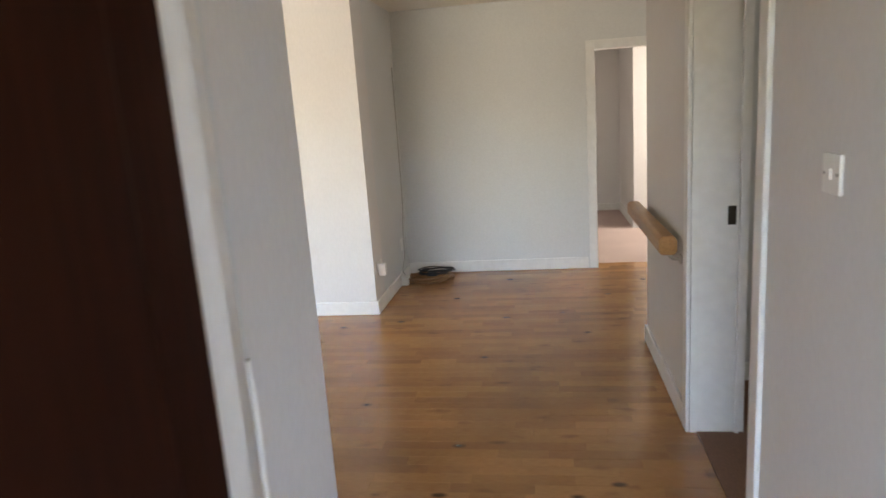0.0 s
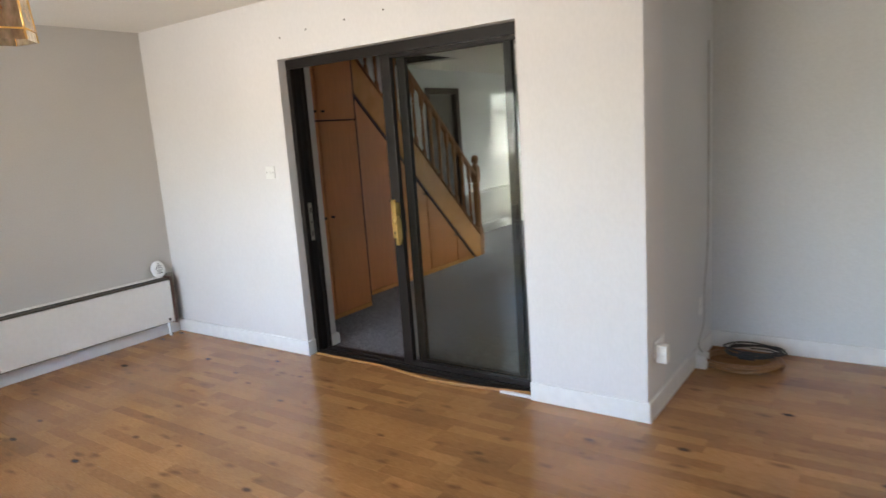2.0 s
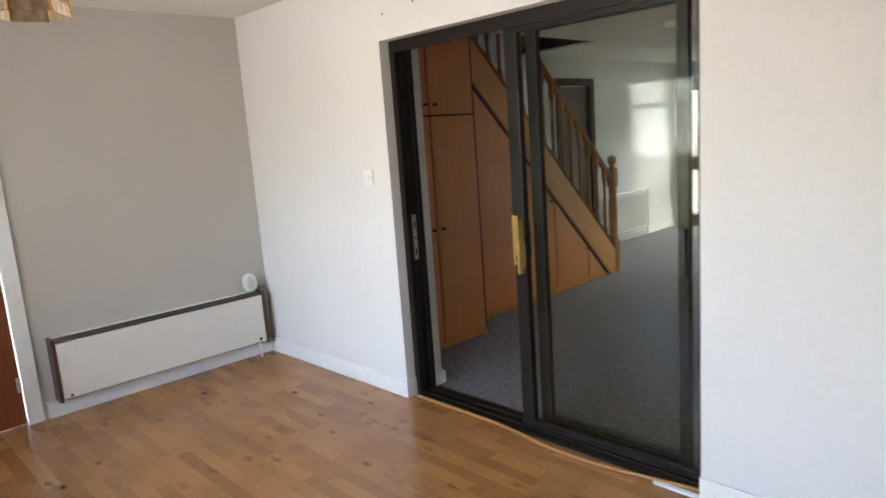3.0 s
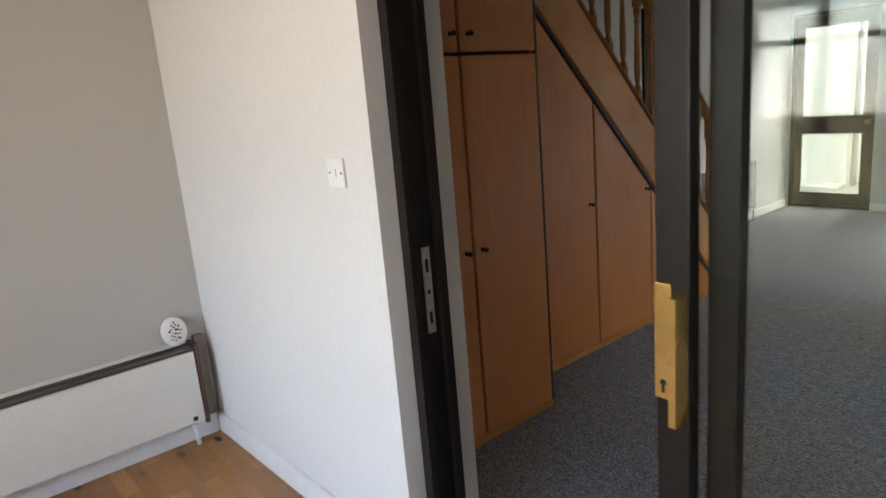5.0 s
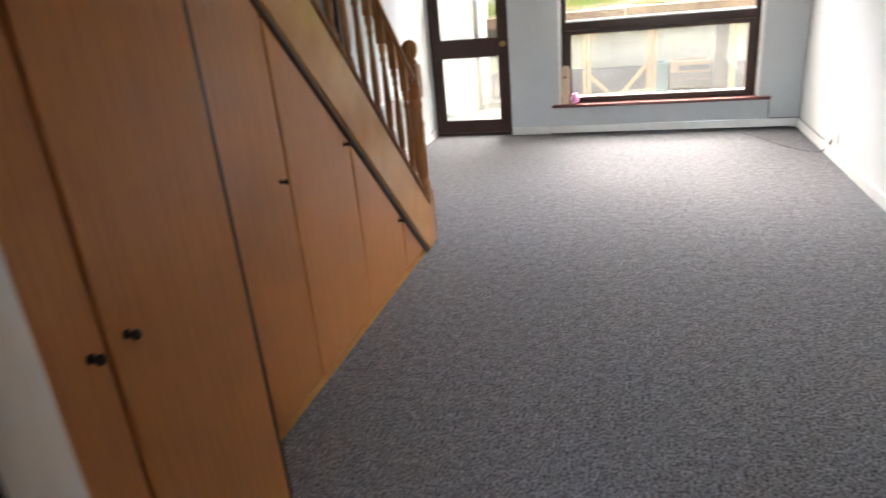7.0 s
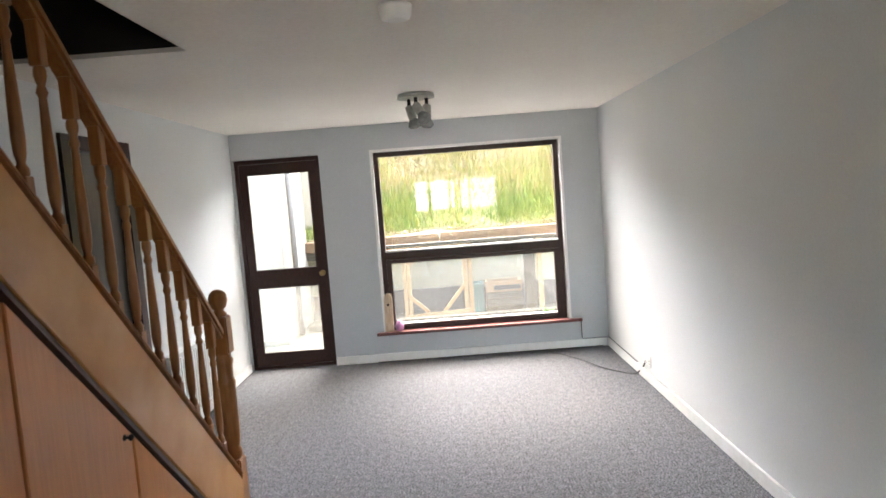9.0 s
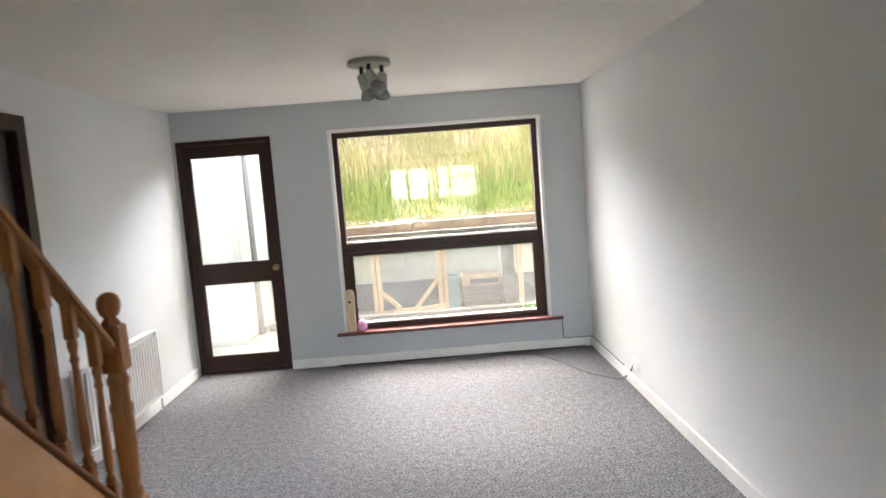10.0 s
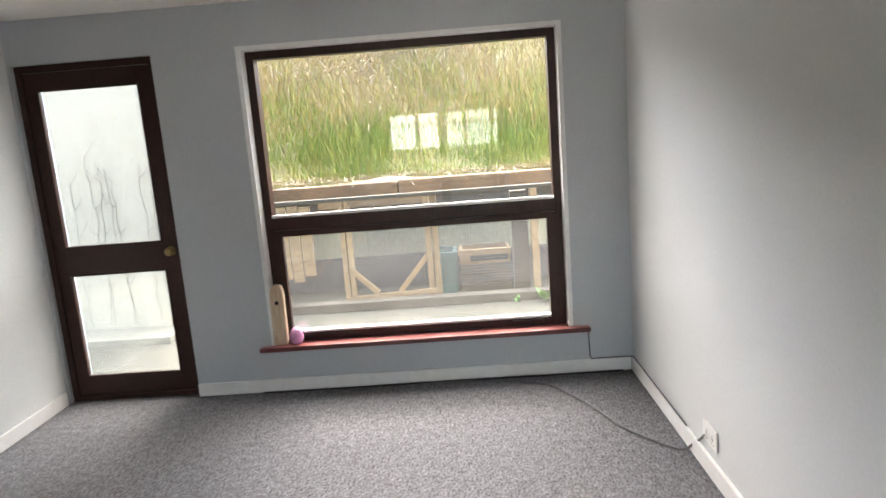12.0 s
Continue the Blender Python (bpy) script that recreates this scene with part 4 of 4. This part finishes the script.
part("white_bead", boxes(bmesh.new(), (-3.855, -2.205, 11.415, 11.447, 1.0355, 1.052)), GLOSS, wn, "white bead along the glass")
part("window_stay", boxes(bmesh.new(), (-2.48, -2.27, 11.385, 11.404, 0.318, 0.326), (-2.30, -2.28, 11.38, 11.404, 0.312, 0.335)), DARKMETAL, sash)
part("window_stay", boxes(bmesh.new(), (-3.75, -3.55, 11.385, 11.404, 0.318, 0.326)), DARKMETAL, sash)
for b in ((-3.857, -2.203, 11.452, 11.458, 1.04, 1.942), (-3.812, -2.248, 11.424, 11.430, 0.335, 0.927)):
    p = part("pane", box(*b), PLATE if b[4] > 1 else DUSTY, wn)
    p.visible_shadow = False
    if b[4] > 1:
        # the big pane sits slightly out of square in its rebate
        q = Matrix.Translation((-3.03, 11.455, 0))
        p.data.transform(q @ Matrix.Rotation(radians(0.7), 4, "Z") @ q.inverted())
sl = part("window_sill", box(-3.985, -2.045, 11.302, 11.418, 0.262, 0.284, bevel=0.003), SILLRED, wn, "red painted window board with dark edge")
part("edge", box(-3.988, -2.042, 11.292, 11.3015, 0.258, 0.285, bevel=0.003), SILLEDGE, sl)

bl = thing("pale_wood_block", (-3.865, 11.36, 0.285), "pale bare wood offcut with a knot standing on the sill", "wood block")
part("block", prism([(-3.915, 0.2855), (-3.828, 0.2855), (-3.824, 0.60), (-3.835, 0.645), (-3.875, 0.652), (-3.895, 0.63), (-3.908, 0.60)], "y", 11.335, 11.385, bevel=0.006), PALEWOOD, bl)
part("knot", lathe([(0.013, 0), (0.011, 0.003)], 10, Matrix.Translation((-3.865, 11.335, 0.545)) @ Matrix.Rotation(radians(90), 4, "X")), DARKMETAL, bl)
eg = Matrix.Translation((-3.772, 11.345, 0.2855))
tagged(part("pink_egg", lathe([(0.008, 0), (0.03, 0.008), (0.043, 0.035), (0.042, 0.055), (0.034, 0.08), (0.018, 0.1), (0.005, 0.106)], 20, eg), PINK), "pink plastic egg standing on the window board", "ornament")

# ---------- ceiling fittings, sockets, cables ----------
sp = thing("ceiling_spotlight", (-3.405, 9.70, H2), "ceiling plate with three grey-white spotlight heads", "spotlight")
part("plate", lathe([(0.128, H2 - 0.028), (0.125, H2 - 0.012), (0.122, H2 - 0.001)], 32, Matrix.Translation((-3.405, 9.70, 0))), HEADGREY, sp)
for i, (dx, dy, tx, ty) in enumerate(((-0.05, 0.03, 14, 10), (0.0, -0.05, 24, -30), (0.07, 0.02, -4, 4))):
    px, py = -3.405 + dx, 9.70 + dy
    part("stem", tube([(px, py, H2 - 0.028), (px, py, H2 - 0.09)], 0.012), BLACK, sp)
    m = Matrix.Translation((px, py, H2 - 0.08)) @ Matrix.Rotation(radians(ty), 4, "X") @ Matrix.Rotation(radians(-tx), 4, "Y")
    hh = part("head", lathe([(0.014, 0.012), (0.026, 0.006), (0.030, -0.004), (0.031, -0.080), (0.027, -0.082), (0.012, -0.07)], 20, m), HEADGREY, sp)
    part("bulb", lathe([(0.022, -0.076), (0.026, -0.084), (0.040, -0.104), (0.047, -0.122), (0.046, -0.132), (0.036, -0.143), (0.018, -0.149), (0.004, -0.15)], 18, m), BULB, hh, "frosted reflector bulb")
sm = thing("smoke_alarm", (-3.394, 7.60, H2), "round white smoke alarm on the ceiling", "smoke alarm")
part("body", lathe([(0.035, H2 - 0.052), (0.052, H2 - 0.047), (0.057, H2 - 0.03), (0.06, H2 - 0.012), (0.06, H2 - 0.001)], 28, Matrix.Translation((-3.394, 7.60, 0))), PLASTIC, sm)
wall_plate("wall_socket", (-1.7905, 10.13, 0.172), "-x", 0.146, 0.086, "white double socket low on the back room wall", "socket", 2, True)
tagged(part("floor_cable", tube(smooth([(-3.0, 11.30, 0.006), (-2.7, 11.29, 0.006), (-2.35, 11.18, 0.006), (-2.22, 11.0, 0.006), (-2.13, 10.82, 0.006), (-2.05, 10.60, 0.006), (-1.96, 10.46, 0.006), (-1.85, 10.34, 0.006), (-1.80, 10.30, 0.05), (-1.795, 10.18, 0.15)]), 0.006), CABLEGREY), "thin grey cable trailing over the carpet to the socket", "cable")
tagged(part("aerial_cable", tube([(-2.05, 11.335, 0.262), (-2.045, 11.335, 0.10), (-2.04, 11.325, 0.085), (-1.83, 11.32, 0.086), (-1.80, 11.31, 0.088), (-1.80, 11.0, 0.087), (-1.80, 10.4, 0.086)], 0.004), CABLEGREY), "thin cable clipped along the top of the skirting", "cable")
# black tube that draws the dark gap between skirting and carpet
tagged(part("skirting_dark_line", tube(smooth([(-4.0, 11.312, 0.005), (-3.4, 11.306, 0.006), (-2.9, 11.312, 0.006), (-2.3, 11.305, 0.007), (-1.86, 11.31, 0.006)], 6), 0.006), CABLEBLACK), "thin black line along the foot of the skirting", "cable")
random.seed(9)
for x, z in ((-3.62, 2.14), (-3.38, 2.16), (-3.05, 2.17), (-2.75, 2.18), (-2.3, 2.17)):
    tagged(part("wall_plug_hole", lathe([(0.006, 0), (0.006, 0.002)], 10, Matrix.Translation((x, 4.8695, z)) @ Matrix.Rotation(radians(90), 4, "X")), DARKMETAL), "old screw hole in the wall above the door", "screw hole", "old screw holes")

# ---------- garden ----------
structure("ground", box(-400, 400, -400, 13.3, -0.35, -0.155), SOIL, "ground around the house", "ground")
structure("yard_concrete", box(-8.6, 3.0, 11.6, 14.3, -0.154, -0.04), CONCRETE, "weathered concrete yard strip behind the house", "ground")
structure("yard_wall", box(-8.6, -5.16, 12.95, 14.04, -0.15, 2.9), RENDER, "white rendered wall facing the back door", "wall")
structure("yard_wall_footing", box(-8.6, -5.14, 12.60, 12.949, -0.045, 0.02, bevel=0.01), DAMPGREY, "grey concrete footing at the foot of the white wall", "wall")
structure("yard_wall_return", box(-5.75, -5.12, 14.36, 14.6, -0.04, 2.7), RENDER, "white rendered wall return above the beam", "wall")
structure("retaining_wall", box(-5.42, 3.0, 14.12, 14.35, -0.04, 0.93), CREAM, "cream rendered retaining wall below the bank", "wall")
# darker concrete along the foot of the wall, up to 0.28 m
structure("retaining_wall_base", box(-5.42, 3.0, 14.05, 14.119, -0.04, 0.28), DARKFOOT, "dark concrete footing", "wall")
bb = thing("timber_beam", (-2.5, 14.0, 0.9), "long weathered timber beams capping the retaining wall", "timber")
part("beam", box(-5.36, -3.35, 13.93, 14.11, 0.885, 1.03, bevel=0.012), BEAM, bb)
part("beam", box(-3.345, 0.5, 13.92, 14.11, 0.895, 1.04, bevel=0.012), BEAM, bb)
part("beam", box(-5.36, 0.5, 13.98, 14.118, 0.78, 0.884, bevel=0.008), SLEEPER, bb)
part("packing_board", box(-4.15, -3.05, 13.955, 13.979, 0.80, 0.875, bevel=0.004), TIMBER, bb, "pale packing board under the beam")
fence = thing("mesh_run", (-3.0, 13.4, 0), "timber framed wire mesh run behind the house", "fence")
for x, w0, y in ((-4.75, 0.03, 13.4), (-3.826, 0.024, 13.4), (-3.772, 0.022, 13.41), (-3.062, 0.026, 13.4), (-3.0, 0.028, 13.42), (-2.115, 0.032, 13.4), (-1.2, 0.03, 13.4)):
    part("post", box(x - w0, x + w0, y - 0.03, y + 0.03, -0.03, 0.92, bevel=0.004), TIMBER, fence)
part("bottom_rail", prism([(-3.85, 0.005), (-3.02, 0.045), (-3.02, 0.092), (-3.85, 0.055)], "y", 13.345, 13.369, bevel=0.003), TIMBER, fence)
part("top_rail", box(-4.8, -1.1, 13.37, 13.43, 0.921, 0.955, bevel=0.003), SLEEPER, fence)
part("dark_post", box(-2.31, -2.165, 13.47, 13.56, -0.03, 0.90, bevel=0.008), SLEEPER, fence, "dark weathered timber post")
for i, (x0, x1, z0, z1) in enumerate(((-4.40, -4.315, 0.25, 0.91), (-4.305, -4.21, 0.22, 0.915), (-4.20, -4.10, 0.27, 0.90))):
    part("board", box(x0, x1, 13.38, 13.405, z0, z1, bevel=0.003), TIMBER, fence)
for a, b in (((-3.80, 0.31), (-3.55, 0.07)), ((-3.07, 0.40), (-3.35, 0.07)), ((-3.75, 0.70), (-3.65, 0.80))):
    d = Vector((b[0] - a[0], b[1] - a[1])).normalized()
    nrm = Vector((-d.y, d.x)) * 0.022
    part("brace", prism([(a[0] + nrm.x, a[1] + nrm.y), (b[0] + nrm.x, b[1] + nrm.y), (b[0] - nrm.x, b[1] - nrm.y), (a[0] - nrm.x, a[1] - nrm.y)], "y", 13.375, 13.425), TIMBER, fence)
bm = bmesh.new()
for x0, x1 in ((-3.75, -3.09), (-2.97, -2.15)):
    n = int((x1 - x0) / 0.026)
    boxes(bm, *[(x0 + i * 0.026, x0 + i * 0.026 + 0.0036, 13.436, 13.438, 0.08, 0.92) for i in range(n)])
    boxes(bm, *[(x0, x1, 13.438, 13.44, 0.08 + i * 0.026, 0.0836 + i * 0.026) for i in range(32)])
tagged(part("wire_mesh", bm, WIRE, fence), kind="stuff")
tagged(part("sleeper", box(-5.05, 0.5, 13.20, 13.335, -0.04, 0.04, bevel=0.01), SLEEPER), "old timber sleeper edging on the concrete", "timber")
for x0, x1, z1, m, lab in ((-3.0, -2.83, 0.36, TEAL, "teal plastic crate inside the run"), (-2.80, -2.33, 0.37, TIMBER, "weathered wooden box inside the run")):
    c = thing("crate", ((x0 + x1) / 2, 13.75, -0.04), lab, "crate")
    part("body", boxes(bmesh.new(), (x0, x1, 13.6, 13.63, -0.04, z1), (x0, x1, 13.87, 13.9, -0.04, z1), (x0, x0 + 0.03, 13.63, 13.87, -0.04, z1), (x1 - 0.03, x1, 13.63, 13.87, -0.04, z1), (x0 + 0.03, x1 - 0.03, 13.63, 13.87, -0.04, 0.0)), m, c)
    part("rim", boxes(bmesh.new(), (x0 - 0.01, x1 + 0.01, 13.585, 13.599, z1 - 0.05, z1)), m, c)
    if m is TIMBER:
        part("slot", box(x0 + 0.1, x1 - 0.02, 13.58, 13.5845, z1 - 0.11, z1 - 0.052), BLACK, c, "dark opening under the rim")
        for k in range(3):
            part("board", box(x0, x1, 13.575, 13.5995, -0.03 + k * 0.09, 0.052 + k * 0.09, bevel=0.004), SLEEPER, c)
tagged(part("downpipe", tube([(-5.105, 13.08, -0.03), (-5.105, 13.08, 2.85)], 0.036, 12), PIPE), "dark weathered downpipe at the end of the side wall", "pipe")
random.seed(12)
climber = bmesh.new()
for k in range(12):
    y = -6.35 + 0.105 * k + random.uniform(-0.08, 0.08)
    pts, z = [], 0.06
    while z < 1.15 + 0.8 * random.random() or len(pts) < 4:
        pts.append((y, 12.945 - random.uniform(0, 0.03), z))
        y += random.uniform(-0.016, 0.016)
        z += 0.11
        if len(pts) > 16:
            break
    t = tube(smooth(pts, 3), 0.0026, 5)
    for q0 in pts[3::2]:
        d0 = random.choice((-1, 1)) * random.uniform(0.05, 0.13)
        t2 = tube([q0, (q0[0] + d0 * 0.6, q0[1] - 0.01, q0[2] + abs(d0) * 0.5), (q0[0] + d0, q0[1] - 0.012, q0[2] + abs(d0) * 1.2)], 0.002, 4)
        me = bpy.data.meshes.new("tmp")
        t2.to_mesh(me)
        t2.free()
        climber.from_mesh(me)
        bpy.data.meshes.remove(me)
    me = bpy.data.meshes.new("tmp")
    t.to_mesh(me)
    t.free()
    climber.from_mesh(me)
    bpy.data.meshes.remove(me)
tagged(part("climbing_stems", climber, TWIG), "bare thin stems of a climber on the white wall", "plant", kind="stuff")


def weed(x, y, z, s, n):
    w0 = thing("weed", (x, y, z), "small green weed growing from the yard edge", "plant")
    bm = bmesh.new()
    for i in range(n):
        a, el = random.uniform(0, 6.28), random.uniform(0.4, 1.3)
        d = Vector((math.cos(a) * math.cos(el), math.sin(a) * math.cos(el), math.sin(el))) * s * random.uniform(0.5, 1)
        side = Vector((-math.sin(a), math.cos(a), 0)) * s * 0.11
        o = Vector((x, y, z))
        vs = [bm.verts.new(p) for p in (o, o + d * 0.55 + side, o + d, o + d * 0.55 - side)]
        bm.faces.new(vs)
    part("leaves", bm, WEED, w0)


weed(-2.08, 13.15, -0.04, 0.17, 26)
weed(-2.32, 13.15, -0.04, 0.09, 16)

# grassy bank: soil and blades
nx_, ny_ = 60, 40
rng = np.random.default_rng(5)


def bank_z(x, y):
    return 1.0 + 0.62 * (np.minimum(y, 17.6) - 14.1) + 0.08 * np.maximum(y - 17.6, 0) + 0.10 * np.sin(x * 1.3 + 0.6) * np.sin(y * 0.9) + 0.05 * np.sin(x * 3.1 + y * 2.2)


gx, gy = np.meshgrid(np.linspace(-30, 26, nx_), 14.12 + 26 * np.linspace(0, 1, ny_) ** 1.6)
verts = np.stack([gx.ravel(), gy.ravel(), bank_z(gx, gy).ravel()], 1)
faces = [(j * nx_ + i, j * nx_ + i + 1, (j + 1) * nx_ + i + 1, (j + 1) * nx_ + i) for j in range(ny_ - 1) for i in range(nx_ - 1)]
me = bpy.data.meshes.new("bank")
me.from_pydata(verts.tolist(), [], faces)
me.materials.append(SOIL)
tagged(new("bank", me), "steep grassy bank rising behind the house", "bank", kind="structure")

N = 190000
bx = rng.uniform(-7.5, 0.5, N)
by = 14.13 + 5.0 * rng.random(N) ** 1.15
bz = bank_z(bx, by) - 0.02
hgt = rng.uniform(0.05, 0.15, N) * (1 + 1.3 * (rng.random(N) > 0.9)) * np.where(by < 14.4, 0.6, 1.0)
ang = rng.uniform(0, 2 * np.pi, N)
lean = rng.uniform(0.05, 0.65, N) * hgt
wd_ = rng.uniform(0.002, 0.0058, N)
la = rng.uniform(0, 2 * np.pi, N)
o = np.stack([bx, by, bz], 1)
side = np.stack([np.cos(ang) * wd_, np.sin(ang) * wd_, np.zeros(N)], 1)
bend = np.stack([np.cos(la) * lean, np.sin(la) * lean - 0.05 * hgt, hgt], 1)
mid = o + bend * np.array([0.35, 0.35, 0.55])
tip = o + bend
vv = np.stack([o - side, o + side, mid + side * 0.8, tip, mid - side * 0.8], 1).reshape(-1, 3)
base_i = np.arange(N) * 5
ff = np.concatenate([np.stack([base_i, base_i + 1, base_i + 2, base_i + 4], 1)]).tolist() + np.stack([base_i + 4, base_i + 2, base_i + 3], 1).tolist()
me = bpy.data.meshes.new("grass")
me.from_pydata(vv.tolist(), [], ff)
me.materials.append(GRASS)
tagged(new("grass", me), "tall green and dry straw-coloured meadow grass on the bank", "grass", kind="stuff")

# dead stalks on the upper bank and straw hanging over the beam
def stalks(name, x, y, z, length, flat, thick, material, label):
    """Thin bent stems, each three sides round, from arrays of feet."""
    n = len(x)
    a = rng.uniform(0, 2 * np.pi, n)
    h = rng.uniform(0.5, 1.0, n) * length
    t = rng.uniform(flat[0], flat[1], n)
    d = np.stack([np.cos(a) * np.cos(t), np.sin(a) * np.cos(t), np.sin(t)], 1) * h[:, None]
    foot = np.stack([x, y, z], 1)
    knee = foot + d * 0.55
    top = foot + d + np.stack([np.zeros(n), np.zeros(n), -0.12 * h], 1)
    ring = np.array([(1, 0, 0.3), (-0.5, 0.5, -0.2), (-0.4, -0.6, 0.5)]) * thick
    v = (np.stack([foot, knee, top], 1)[:, :, None, :] + ring[None, None]).reshape(-1, 3)
    b = np.arange(n)[:, None] * 9
    quads = [(r * 3 + k, r * 3 + (k + 1) % 3, r * 3 + 3 + (k + 1) % 3, r * 3 + 3 + k) for r in range(2) for k in range(3)]
    f = np.concatenate([b + np.array(q)[None] for q in quads])
    me = bpy.data.meshes.new(name)
    me.from_pydata(v.tolist(), [], f.tolist())
    me.materials.append(material)
    tagged(new(name, me), label, "grass", kind="stuff")


n = 2600
px, py = -3.9 + 0.75 * rng.standard_normal(n), 17.0 + 0.75 * rng.standard_normal(n)
stalks("dead_stalks", px, py, bank_z(px, py) + 0.08, 0.42, (0.0, 0.9), 0.006, STRAW, "tangle of pale dead stalks on the upper bank")
n = 700
px, py = rng.uniform(-4.9, -1.4, n), rng.uniform(14.02, 14.2, n)
stalks("loose_straw", px, py, np.full(n, 1.045) + rng.uniform(0, 0.04, n), 0.28, (-0.15, 0.35), 0.0028, STRAW, "loose straw lying along the timber beam")
n = 5200
px, py = rng.uniform(-6.5, 0.2, n), rng.uniform(14.6, 18.4, n)
stalks("seed_stems", px, py, bank_z(px, py), 0.48, (0.9, 1.5), 0.0034, STRAWDARK, "tall reddish seeding grass stems on the bank")

# ---------- oak floor strips ----------
random.seed(21)
ROWW = 0.068
shapes = {}
far_v, far_f = [], []
count = 0


def strip_mesh(length):
    key = round(length, 2)
    if key not in shapes:
        a, b, g = key / 2 - 0.0002, ROWW / 2 - 0.0002, 0.0005
        me = bpy.data.meshes.new("floor_strip")
        v = [(-a, -b, -0.008), (a, -b, -0.008), (a, b, -0.008), (-a, b, -0.008), (-a, -b, -0.0004), (a, -b, -0.0004), (a, b, -0.0004), (-a, b, -0.0004),
             (-a + g, -b + g, 0), (a - g, -b + g, 0), (a - g, b - g, 0), (-a + g, b - g, 0)]
        q = [(8, 9, 10, 11)] + [(i, (i + 1) % 4, 4 + (i + 1) % 4, 4 + i) for i in range(4)] + [(4 + i, 4 + (i + 1) % 4, 8 + (i + 1) % 4, 8 + i) for i in range(4)]
        me.from_pydata(v, [], q)
        shapes[key] = me
    return shapes[key], key


y = -0.42 + ROWW / 2
while y < 6.3:
    x = -5.2 - random.uniform(0, 0.4)
    if y > 4.93:
        x = -1.30 - random.uniform(0, 0.02)
    if y < 1.25:
        x = -0.60 + random.uniform(0, 0.02)
    while x < (2.3 if y > 1.25 else 0.35):
        me, L = strip_mesh(random.choice((0.22, 0.28, 0.34, 0.42, 0.5, 0.58)))
        z = random.uniform(-0.0003, 0.0003)
        cx = x + L / 2
        near = -1.55 < cx < 0.6 and 2.35 < y < 4.85
        if near and count < 300:
            count += 1
            if not me.materials:
                me.materials.append(WOODFLOOR_NEAR)
            ob = new("floor_strip", me)
            ob.location = (cx, y, z)
            ob.parent = FLOOR1
        else:
            n0 = len(far_v)
            far_v += [(p.co.x + cx, p.co.y + y, p.co.z + z) for p in me.vertices]
            far_f += [tuple(n0 + i for i in f0.vertices) for f0 in me.polygons]
        x += L
    y += ROWW
me = bpy.data.meshes.new("floor_strips_joined")
me.from_pydata(far_v, [], far_f)
me.materials.append(WOODFLOOR)
rest = tagged(new("floor_strips", me), kind="stuff")
rest.parent = FLOOR1
